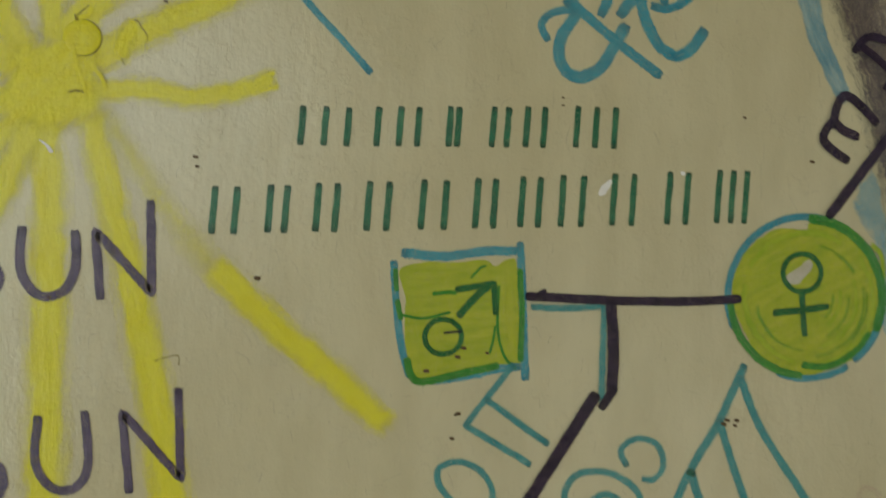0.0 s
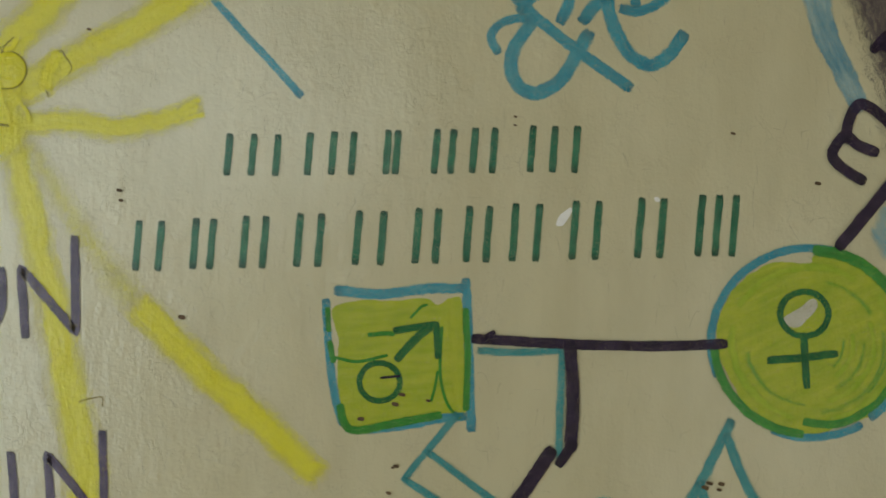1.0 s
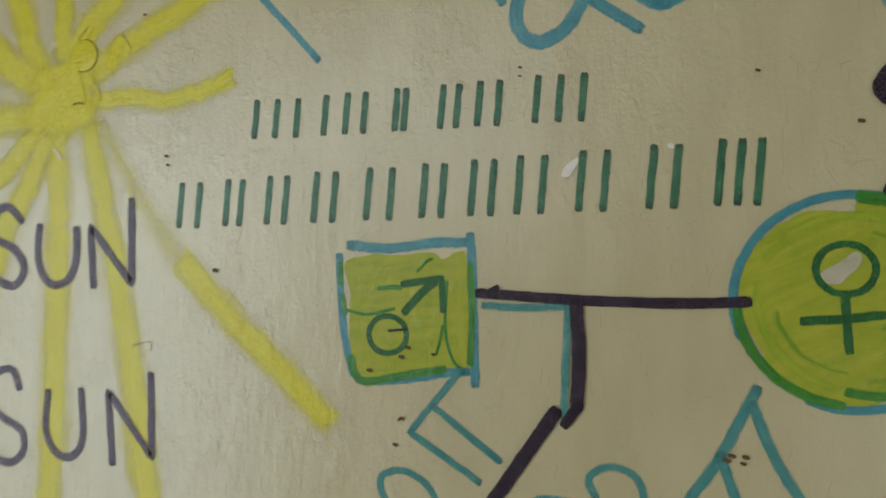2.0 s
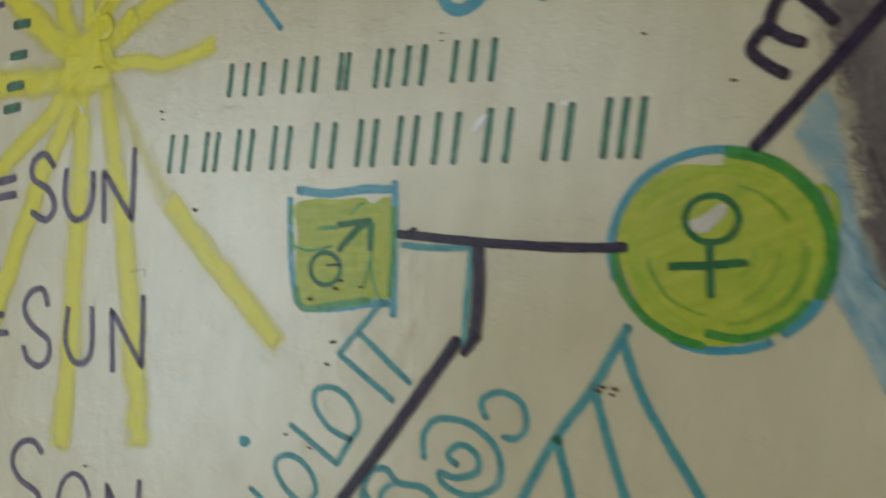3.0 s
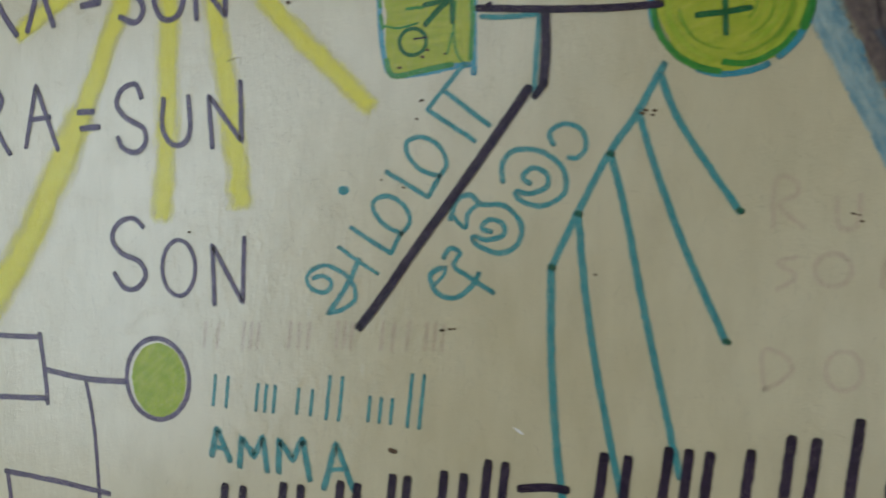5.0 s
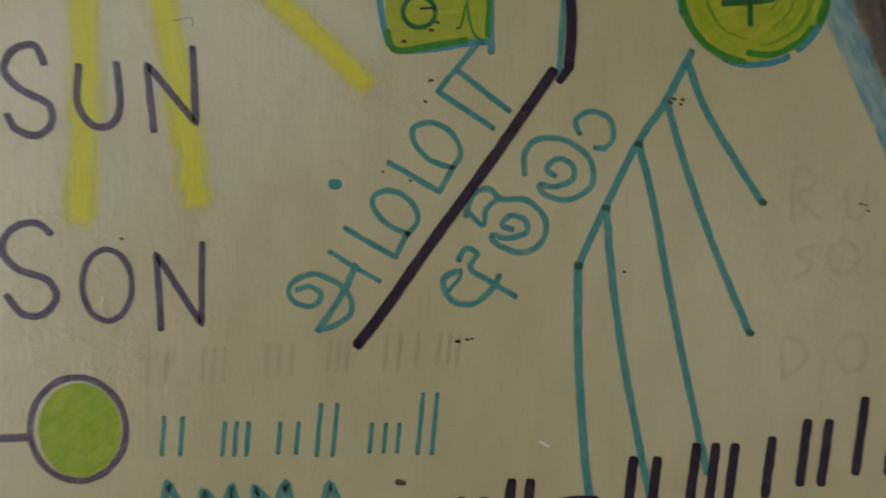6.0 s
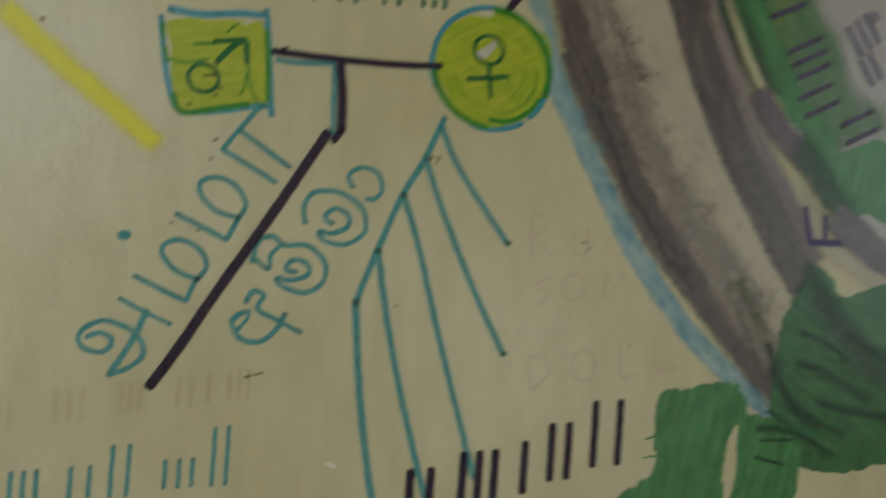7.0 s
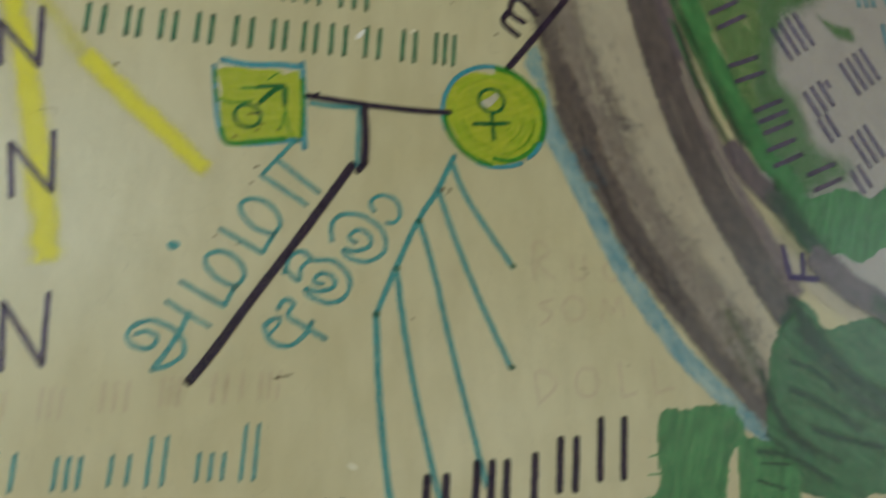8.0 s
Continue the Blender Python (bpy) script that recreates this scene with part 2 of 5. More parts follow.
CHIP = plain("bare_white_filler", (0.95, 0.93, 0.92), (1.0, 0.98, 0.97), 400, 0.25, 0.0004)
SPECK = plain("brown_speck", (0.10, 0.06, 0.03), (0.16, 0.10, 0.05), 600, 0.6, 0.0002)
# brown of seams, small marks and the painted shadow of the sun's crease
SEAM = ink("brown_seam_dirt_and_shade", (0.34, 0.27, 0.05), (0.22, 0.16, 0.03), 0.6, 0.5, 300, 2000, fray=0.4, gloss=0.3)
HAIR = ink("fine_crack_shadow", (0.42, 0.37, 0.26), (0.32, 0.27, 0.19), 0.5, 0.5, 300, 2000, fray=0.3, gloss=0.4)
# surfaces of the unseen room, coloured to throw warm light back on the wall
PLASTER = plain("bounce_plaster", (0.60, 0.46, 0.27), (0.66, 0.51, 0.31), 3, 0.8)
FLOOR = plain("bounce_floor", (0.52, 0.42, 0.29), (0.60, 0.49, 0.34), 4, 0.8)

# ---- the setting: one painted wall, and an unseen plain room added round it to bounce light ----
FACE = 0.26  # the painted face of the wall


def box(bm, a, b):
    got = bmesh.ops.create_cube(bm, size=1)["verts"]
    for v in got:
        v.co = Vector([a[i] + (v.co[i] + 0.5) * (b[i] - a[i]) for i in range(3)])
    return got


def structure(name, boxes, material, label, category):
    bm = bmesh.new()
    for a, b in boxes:
        box(bm, a, b)
    me = bpy.data.meshes.new(name)
    bm.to_mesh(me)
    bm.free()
    me.materials.append(material)
    return tagged(new(name, me), label, category, "", "structure")


W0, W1, H = -4.2, 5.2, 3.0
structure("wall_north", [((W0, FACE, 0), (W1, FACE + 0.12, H))], BOARD, "cream painted wall with fine cracks, covered with hand drawings", "wall")
structure("floor", [((W0, ROOM_Y - 0.15, -0.1), (W1, FACE + 0.12, 0))], FLOOR, "unseen floor of the added room, coloured for warm bounce light", "floor")
structure("ceiling", [((W0, ROOM_Y - 0.15, H), (W1, FACE + 0.12, H + 0.1))], PLASTER, "unseen plain plastered ceiling of the added room", "ceiling")
structure("wall_west", [((W0 - 0.15, ROOM_Y - 0.15, 0), (W0, FACE + 0.12, H))], PLASTER, "unseen plastered wall of the added room, warm for bounce light", "wall")
structure("wall_east", [((W1, ROOM_Y - 0.15, 0), (W1 + 0.15, FACE + 0.12, H))], PLASTER, "unseen plastered wall of the added room, warm for bounce light", "wall")
S0, S1 = ROOM_Y - 0.15, ROOM_Y
# the low gap from x 0.75 to 1.85 is added only for the fill lamp
structure("wall_south", [((W0, S0, 0), (-3.3, S1, H)), ((-3.3, S0, 2.1), (-1.6, S1, H)), ((-1.6, S0, 0), (-1.5, S1, H)), ((-1.5, S0, 0), (-0.3, S1, 1.6)),
                         ((-1.5, S0, 2.4), (-0.3, S1, H)), ((-0.3, S0, 0), (0.75, S1, H)), ((0.75, S0, 0), (1.85, S1, 0.35)), ((0.75, S0, 1.35), (1.85, S1, H)), ((1.85, S0, 0), (3.1, S1, H)),
                         ((3.1, S0, 0), (4.3, S1, 0.7)), ((3.1, S0, 2.3), (4.3, S1, H)), ((4.3, S0, 0), (W1, S1, H))],
          PLASTER, "unseen plastered wall with an assumed doorway and three added window openings", "wall")
structure("ground", [((-60, -80, -0.16), (60, 40, -0.12))], FLOOR, "unseen plain ground added outside the openings", "ground")

# ---- tools for drawn strokes; plan of the wall in millimetres: right of x = 0, above z = 1.3 m ----
STEP = 0.000006


def part(name, me, material, parent, label=""):
    me.materials.append(material)
    ob = new(name, me)
    ob.parent = parent
    return tagged(ob, label)


def thing(name, label, category, group="", base=0.0):
    ob = tagged(new(name), label, category, group)
    ob.location = (0, FACE, 1.3)
    ob["layer"] = base
    return ob


def height_for(parent):
    """Each stroke of a thing lies a hair above the one before."""
    top = parent
    while top.parent:
        top = top.parent
    top["layer"] = top["layer"] + 1
    return 0.00004 + STEP * top["layer"]


def smooth(points, closed=False, fine=6):
    """A curve through a few points of the hand's way, in metres."""
    pts = [Vector((x / 1000, z / 1000)) for x, z in points]
    n = len(pts)
    if n == 2:
        return [pts[0].lerp(pts[1], k / fine) for k in range(fine + 1)]
    out = []
    for i in range(n if closed else n - 1):
        p = [pts[(i + k) % n] if closed else pts[max(0, min(n - 1, i + k))] for k in (-1, 0, 1, 2)]
        for k in range(fine):
            s = k / fine
            out.append(0.5 * (2 * p[1] + (p[2] - p[0]) * s + (2 * p[0] - 5 * p[1] + 4 * p[2] - p[3]) * s * s
                              + (3 * p[1] - p[0] - 3 * p[2] + p[3]) * s ** 3))
    out.append(out[0].copy() if closed else pts[-1])
    return out


def stroke(parent, name, material, width, points, closed=False, wobble=0.07, sharp=False, taper=0.0, label="", lift=0.0, ragged=0.0):
    """One drawn or brushed line of that width (mm), with round ends and an uneven edge."""
    line = [Vector((x / 1000, z / 1000)) for x, z in points] if sharp else smooth(points, closed)
    if sharp:
        line = [a.lerp(b, k / 4) for a, b in zip(line, line[1:]) for k in range(4)] + [line[-1]]
    if width < 8:  # fine steps, so that the edge of a pen line breaks over the grain of the wall
        line = [a.lerp(b, k / n) for a, b in zip(line, line[1:]) for n in [max(1, round((b - a).length / 0.0011))] for k in range(n)] + [line[-1]]
    elif ragged:
        line = [a.lerp(b, k / 5) for a, b in zip(line, line[1:]) for k in range(5)] + [line[-1]]
    half, y = width / 2000, -height_for(parent) - lift
    n, seed = len(line), points[0][0] * 7.1 + points[0][1] * 3.3
    verts, faces, uvs, run = [], [], [], 0.0
    ribs = []
    for i, p in enumerate(line):
        q0, q1 = line[max(0, i - 1)], line[min(n - 1, i + 1)]
        if closed:
            q0, q1 = line[i - 1] if i else line[n - 2], line[i + 1] if i < n - 1 else line[1]
        d = (q1 - q0).normalized() if (q1 - q0).length > 1e-9 else Vector((1, 0))
        if i:
            run += (p - line[i - 1]).length
        ribs.append((p, d, run, 1.0))
    if not closed:
        p, d, r, _ = ribs[0]
        ribs[:1] = [(p - d * half * c, d, -half * c, k) for c, k in ((0.97, 0.22), (0.8, 0.6), (0.5, 0.87), (0.0, 1.0))]
        p, d, r, _ = ribs[-1]
        ribs += [(p + d * half * c, d, r + half * c, k) for c, k in ((0.5, 0.87), (0.8, 0.6), (0.97, 0.22))]
    first, total = ribs[0][2], max(ribs[-1][2], 1e-6)
    edges = []
    for p, d, r, k in ribs:
        side = Vector((-d.y, d.x))
        k *= 1 - taper * max(0.0, r) / total
        e = []
        for s in (1, -1):
            jag = wobble * noise.noise(Vector((seed + 5 * s, r * 260, 0))) + 0.11 * noise.noise(Vector((seed, r * 640, 4 * s))) + 0.45 * ragged * noise.noise(Vector((seed, r * 170, 9 * s)))
            e.append(p + side * s * half * k * (1 + jag))
        a, b = e
        mid = (a + b) / 2
        far = 9.0 if closed else min(r - first, total - r) / half
        verts += [(a.x, y, a.y), (mid.x, y, mid.y), (b.x, y, b.y)]
        uvs += [(r, half * k), (r, 0), (r, -half * k)]
        edges += [(1, far), (0, far), (-1, far)]
    for i in range(len(ribs) - 1):
        a, b = 3 * i, 3 * i + 3
        faces += [(a, b, b + 1, a + 1), (a + 1, b + 1, b + 2, a + 2)]
    me = bpy.data.meshes.new(name)
    me.from_pydata(verts, [], faces)
    shift = (seed * 0.37) % 5
    lay(me, [(u + shift, v + shift) for u, v in uvs], edges)
    return part(name, me, material, parent, label)


def lay(me, run, edges):
    """Two layers of coordinates: along and across the stroke, and how far its edge is."""
    for title, values in (("UVMap", run), ("Edge", edges)):
        layer = me.uv_layers.new(name=title)
        for loop in me.loops:
            layer.data[loop.index].uv = values[loop.vertex_index]


def blob(parent, name, material, points, ragged=0.4, angle=0.0, label="", fringe=1.2, fine=6):
    """A painted patch inside a closed outline (mm); the outline wavers by ragged mm, and the paint thins out over fringe mm."""
    line = smooth(points, True, fine)[:-1]
    line = [a.lerp(b, k / 3) for a, b in zip(line, line[1:] + line[:1]) for k in range(3)]
    seed, y = points[0][0] * 3.7 + points[0][1], -height_for(parent)
    edge = [p + ragged / 1000 * Vector((noise.noise(Vector((p.x * 260, p.y * 260, seed))), noise.noise(Vector((p.x * 260, p.y * 260, seed + 7))))) for p in line]
    n = len(edge)
    ring_at = np.array([(p.x, p.y) for p in edge])
    lo, hi = ring_at.min(0), ring_at.max(0)
    step = max(0.0008, min(fringe / 3000, (hi - lo).min() / 12))
    gx, gy = np.meshgrid(np.arange(lo[0], hi[0], step), np.arange(lo[1], hi[1], step))
    grid = np.c_[gx.ravel(), gy.ravel()]
    a, b = ring_at, np.roll(ring_at, -1, 0)
    inside, gap = np.zeros(len(grid), bool), np.full(len(grid), 9.0)
    for p, q in zip(a, b):
        cross = ((p[1] > grid[:, 1]) != (q[1] > grid[:, 1]))
        if cross.any():
            inside ^= cross & (grid[:, 0] < (q[0] - p[0]) * (grid[:, 1] - p[1]) / (q[1] - p[1] + 1e-12) + p[0])
        d = q - p
        s = np.clip(((grid - p) @ d) / max(d @ d, 1e-12), 0, 1)
        gap = np.minimum(gap, np.hypot(*(grid - p - s[:, None] * d).T))
    keep = inside & (gap > step * 0.4) & (gap < fringe / 1000 + 1.5 * step)
    pts = [Vector(p) for p in ring_at] + [Vector(p) for p in grid[keep]]
    near = [0.0] * n + list(gap[keep])
    got = delaunay_2d_cdt(pts, [], [list(range(n))], 1, 1e-6)
    verts, faces = got[0], got[2]
    origin = [near[o[0]] if o else 0.0 for o in got[3]]
    me = bpy.data.meshes.new(name)
    me.from_pydata([(p.x, y, p.y) for p in verts], [], [tuple(reversed(f)) for f in faces])
    c, s = math.cos(radians(angle)), math.sin(radians(angle))
    lay(me, [(p.x * c + p.y * s + seed % 3, p.y * c - p.x * s) for p in verts],
        [(1 - min(1.0, d * 1000 / fringe), 9.0) for d in origin])
    return part(name, me, material, parent, label)


def bars(parent, material, width, letters):
    """Plain upright bars that stand for the strokes of covered letters: left, right, foot and top (mm), and how many."""
    for x0, x1, z0, z1, n in letters:
        for k in range(n):
            x = (x0 + x1) / 2 + 0.74 * (x1 - x0) * (k / (n - 1) - 0.5 if n > 1 else 0)
            stroke(parent, "bar", material, width, [(x, z0), (x + 0.07 * (z1 - z0), z1)], wobble=0.1)


def slanted_bars(parent, material, width, x, z, angle, size, gap, n=3):
    """Parallel plain bars round a point (mm), turned by angle degrees, for one covered sign."""
    c, s = math.cos(radians(angle)), math.sin(radians(angle))
    for k in range(n):
        d = gap * (k - (n - 1) / 2)
        stroke(parent, "bar", material, width, [(x - s * d - c * size / 2, z + c * d - s * size / 2), (x - s * d + c * size / 2, z + c * d + s * size / 2)], wobble=0.1)


def ring(x, z, rx, rz, start=0, end=360, n=10):
    """Points on an ellipse (mm), from start to end degrees."""
    full = end - start >= 360
    return [(x + rx * math.cos(radians(start + (end - start) * k / (n if full else n - 1))),
             z + rz * math.sin(radians(start + (end - start) * k / (n if full else n - 1)))) for k in range(n)]



def screw_cap(parent, x, z, r):
    """A low round cover with a softened rim and a cracked seam round it."""
    me = bpy.data.meshes.new("cap")
    n, rings = 40, [(1.03, -0.00002), (1.0, 0.0001), (0.985, 0.0002), (0.95, 0.00026), (0.5, 0.0003), (0.02, 0.0003)]
    verts, faces = [], []
    for k, (s, h) in enumerate(rings):
        for i in range(n):
            a = 2 * math.pi * i / n
            w = 1 + 0.03 * noise.noise(Vector((math.cos(a) * 2, math.sin(a) * 2, 3)))
            verts.append(((x + r * s * w * math.cos(a)) / 1000, -h - 0.0001, (z + r * s * w * math.sin(a)) / 1000))
    for k in range(len(rings) - 1):
        for i in range(n):
            j = (i + 1) % n
            faces.append((k * n + i, k * n + j, (k + 1) * n + j, (k + 1) * n + i))
    faces.append(tuple((len(rings) - 1) * n + i for i in range(n)))
    me.from_pydata(verts, [], faces)
    for p in me.polygons:
        p.use_smooth = True
    lay(me, [(v[0], v[2]) for v in verts], [(0, 9)] * len(verts))
    part("cap", me, YELLOW_DEEP, parent)
    stroke(parent, "cracked_seam", SEAM, 0.9, ring(x, z, r * 1.03, r * 1.03, -105, 110, 14), wobble=0.9, lift=0.0002)


def bristle_marks(parent, way):
    """Short dry marks of the brush where the bark meets the pale wood."""
    rng = random.Random(5)
    line = smooth(way, False, 12)
    for k in range(190):
        i = rng.randrange(2, len(line) - 3)
        d = (line[i + 1] - line[i]).normalized()
        side = Vector((-d.y, d.x))
        size = rng.uniform(1.5, 6.0)
        p = line[i] * 1000 + side * rng.gauss(0.5, 5.5)
        bend = side * rng.uniform(-1.2, 1.2)
        pts = [tuple(p), tuple(p + d * size * 0.5 + bend), tuple(p + d * size)]
        stroke(parent, "bristle_mark", (CREAM, BARK_DRY, BARK_PALE, BARK_DARK, BARK_DRY)[k % 5], rng.uniform(0.7, 1.8), pts, wobble=0.5, taper=0.5)


def hairline_cracks():
    """Short fine cracks of the old paint, mostly upright or level, strewn over the drawn stretch of the wall."""
    rng = random.Random(11)
    verts, faces, run, edges = [], [], [], []
    for _ in range(1900):
        x, z = rng.uniform(-260, 300), rng.uniform(-190, 260)
        turn = rng.choice((90, 90, 90, 90, 90, 0)) + rng.gauss(0, 9)
        half = rng.uniform(0.03, 0.085)
        for bend in range(rng.randint(2, 6)):
            step = rng.uniform(0.5, 1.7)
            dx, dz = math.cos(radians(turn)) * step, math.sin(radians(turn)) * step
            sx, sz = -dz / step * half, dx / step * half
            k = len(verts)
            for px, pz in ((x + sx, z + sz), (x - sx, z - sz), (x + dx - sx, z + dz - sz), (x + dx + sx, z + dz + sz)):
                verts.append((px / 1000, -0.00003, pz / 1000))
                run.append((px / 1000, pz / 1000))
                edges.append((0.3, 9.0))
            faces.append((k, k + 1, k + 2, k + 3))
            x, z, turn = x + dx, z + dz, turn + rng.gauss(0, 10) + (rng.choice((-70, 70)) if rng.random() < 0.12 else 0)
    me = bpy.data.meshes.new("hairline_cracks")
    me.from_pydata(verts, [], faces)
    lay(me, run, edges)
    me.materials.append(HAIR)
    ob = tagged(new("hairline_cracks", me), "fine hairline cracks in the old cream paint", "cracks", "", "stuff")
    ob.location = (0, FACE, 1.3)


hairline_cracks()

# ---- the painted sun ----

ob = thing("painted_sun", "yellow sun with thick disc and long uneven painted rays", "painting")
stroke(ob, "ray", YELLOW, 18.3, [(-132.2, 140.3), (-129.7, 111), (-129.5, 81.8), (-129.9, 25.7), (-131.6, -13.2)], taper=-0.15, wobble=0.22)
stroke(ob, "ray", YELLOW, 15.6, [(-116.1, 139.9), (-109.3, 111.3), (-101.7, 83.2), (-93.8, 41.5), (-86.3, -5.2)], taper=-0.4, wobble=0.22)
stroke(ob, "ray", YELLOW_PALE, 12.1, [(-110.8, 141), (-97, 119.7), (-82, 100.2)], taper=-0.2, wobble=0.22)
stroke(ob, "ray", YELLOW_PALE, 17.0, [(-84.5, 102.4), (-76.7, 94), (-64.5, 81.6)])
stroke(ob, "ray", YELLOW, 17.5, [(-74.5, 91.8), (-54.2, 72.2), (-34.5, 55.1), (-21.6, 43.5)], taper=0.1, wobble=0.22)
stroke(ob, "ray", YELLOW, 12.8, [(-114.9, 152.3), (-99.1, 153.1), (-84.9, 151.3), (-72.3, 153.5), (-61.1, 157.5)], wobble=0.2, taper=0.1)
stroke(ob, "ray", YELLOW, 3.7, [(-65.1, 157), (-61.2, 159.4), (-59, 160.6)], wobble=0.2)
stroke(ob, "ray", YELLOW, 3.3, [(-63.3, 154.5), (-59.7, 155.7), (-57.8, 156.1)], wobble=0.2)
stroke(ob, "ray", YELLOW, 17.5, [(-113.4, 164.3), (-97.7, 174.4), (-81.8, 182.7), (-63.9, 193.9), (-51.2, 202.9)], wobble=0.2)
stroke(ob, "ray", YELLOW, 20.4, [(-124, 172.1), (-113.7, 184.4), (-106, 193.8), (-96.4, 205.3)], wobble=0.2)
stroke(ob, "ray", YELLOW, 13.6, [(-130, 171), (-129.8, 185.5), (-129.8, 203.7)], wobble=0.2)
stroke(ob, "ray", YELLOW, 18.8, [(-139.6, 165.1), (-146.8, 180.3), (-153.6, 203.3)], wobble=0.22)
stroke(ob, "ray", YELLOW, 22.7, [(-145.4, 161.6), (-163.6, 174.4), (-178.9, 187.6), (-195.1, 204.6)], wobble=0.22)
stroke(ob, "ray", YELLOW, 22.7, [(-144.3, 146.7), (-168.5, 146.2), (-198, 145.9), (-233.7, 145.7)], wobble=0.22)
stroke(ob, "ray", YELLOW, 16.9, [(-140.5, 140.5), (-159.7, 123.2), (-180, 107.8), (-194.2, 97.5), (-220.2, 80.1)], wobble=0.22)
stroke(ob, "ray", YELLOW, 16.3, [(-136.9, 136.7), (-144, 120.7), (-156, 98.1), (-169.4, 64.5), (-188.1, 20.2)], taper=-0.4, wobble=0.22)
stroke(ob, "ray", YELLOW, 28.7, [(-184.2, 31.2), (-194.1, 10.9), (-211, -23.3), (-232.1, -57.5), (-246.6, -76.8)], wobble=0.22)
blob(ob, "disc", YELLOW_DEEP, [(-145.9, 167.9), (-133, 174), (-118.6, 174.1), (-109.5, 165.9), (-109.7, 151.7), (-107.8, 142.1), (-115.8, 136.4), (-125.2, 133.4), (-140, 134.3), (-152.4, 140.7), (-151.1, 155.7)], ragged=2.5, angle=50, fringe=13.0)
stroke(ob, "disc_smear", YELLOW_DEEP, 8.0, [(-108.0, 166.0), (-107.0, 170.0), (-105.0, 174.0)], wobble=0.3)
# the shadow along a fold in the thick paint, drawn as a brown line
stroke(ob, "crease_shadow", SEAM, 0.8, [(-104.0, 176.0), (-103.0, 176.0), (-102.0, 174.0), (-101.0, 173.0), (-100.0, 171.0), (-100.0, 170.0), (-101.0, 168.0)], taper=0.6, wobble=0.5)
stroke(ob, "dirt_mark", SEAM, 1.3, [(-123.0, 174.0), (-122.0, 174.0), (-122.0, 176.0), (-122.0, 177.0), (-121.0, 178.0), (-119.0, 180.0)], wobble=0.9, taper=0.5)
stroke(ob, "dirt_mark", SEAM, 0.8, [(-123.0, 177.0), (-122.0, 174.0)], wobble=0.9)
stroke(ob, "dirt_mark", SEAM, 0.6, [(-108.0, 163.0), (-107.0, 161.0)])
stroke(ob, "thick_ridge", YELLOW_DEEP, 3.0, [(-121.0, 176.0), (-119.0, 177.0), (-118.0, 179.0)], lift=0.0003)
stroke(ob, "thick_ridge", YELLOW_DEEP, 2.5, [(-123.0, 166.0), (-122.0, 160.0), (-119.0, 153.0)], lift=0.0003, wobble=0.4)
stroke(ob, "thick_ridge", YELLOW_DEEP, 2.0, [(-118.0, 161.0), (-114.0, 156.0), (-113.0, 153.0)], lift=0.0003, wobble=0.4)
stroke(ob, "dirt_mark", SEAM, 1.4, [(-124.3, 151.3), (-122.3, 151.9), (-120.2, 151.6)])

ob = thing("screw_cap", "round raised screw cover painted over in yellow", "screw cap")
screw_cap(ob, -120.5, 169.5, 5.9)

# ---- purple words beside the sun ----

ob = thing("marker_word", "purple handwritten letters A = SUN on the wall, upper line", "lettering", "words under the sun", 40)
stroke(ob, "letter_s", PURPLE, 4.4, [(-146.5, 108.3), (-152.7, 113.2), (-159.7, 109.4), (-159.1, 101.8), (-149.1, 97.1), (-144.4, 89.8), (-149, 83.3), (-157.9, 86)])
stroke(ob, "letter_u", PURPLE, 4.2, [(-137.9, 105.5), (-137.9, 92.5), (-132.3, 84.6), (-124.9, 85.7), (-121.2, 93.1), (-121.4, 104.4)])
stroke(ob, "letter_n", PURPLE, 4.0, [(-113.3, 84.5), (-115.2, 106), (-97, 85.3), (-97.9, 115)], sharp=True)
stroke(ob, "equals_bar", PURPLE, 5.3, [(-180.9, 100), (-172.3, 101.7)])
stroke(ob, "equals_bar", PURPLE, 5.3, [(-181.1, 92.7), (-171.7, 94.1)])
stroke(ob, "letter_a", PURPLE, 4.6, [(-216.4, 80.5), (-209.2, 105.5), (-199.9, 83.1)], sharp=True)
stroke(ob, "letter_t", PURPLE, 4.1, [(-210.5, 182), (-199, 182.8), (-187.5, 184.1)])
stroke(ob, "letter_t", PURPLE, 3.7, [(-197.8, 181.7), (-197.2, 169.3), (-197.4, 157.5)])
stroke(ob, "letter_stroke", PURPLE, 4.7, [(-235.9, 94.5), (-230.6, 86.8), (-223.9, 78.5)])

ob = thing("marker_word", "purple handwritten letters A = SUN on the wall, lower line", "lettering", "words under the sun", 40)
stroke(ob, "letter_s", PURPLE, 4.0, [(-145.1, 45.4), (-148.6, 51.7), (-156.5, 49.4), (-159.8, 41.6), (-153.5, 34.3), (-143.2, 29.2), (-142.1, 21.4), (-148.1, 16.9), (-155.7, 19.1), (-158.6, 24)])
stroke(ob, "letter_u", PURPLE, 3.9, [(-131.7, 44), (-132.1, 30.2), (-126.9, 21.9), (-119.7, 21.8), (-115.9, 29), (-117.2, 45.4)])
stroke(ob, "letter_n", PURPLE, 3.7, [(-103, 20.6), (-105.5, 46), (-86.5, 23.8), (-87.9, 52.7)], sharp=True)
stroke(ob, "equals_bar", PURPLE, 4.5, [(-183, 37.3), (-174.8, 37.7)])
stroke(ob, "equals_bar", PURPLE, 4.5, [(-181.2, 28.7), (-171.2, 29.7)])
stroke(ob, "letter_a", PURPLE, 3.9, [(-217.3, 18.5), (-211.1, 51.3), (-196.6, 17.7)], sharp=True)
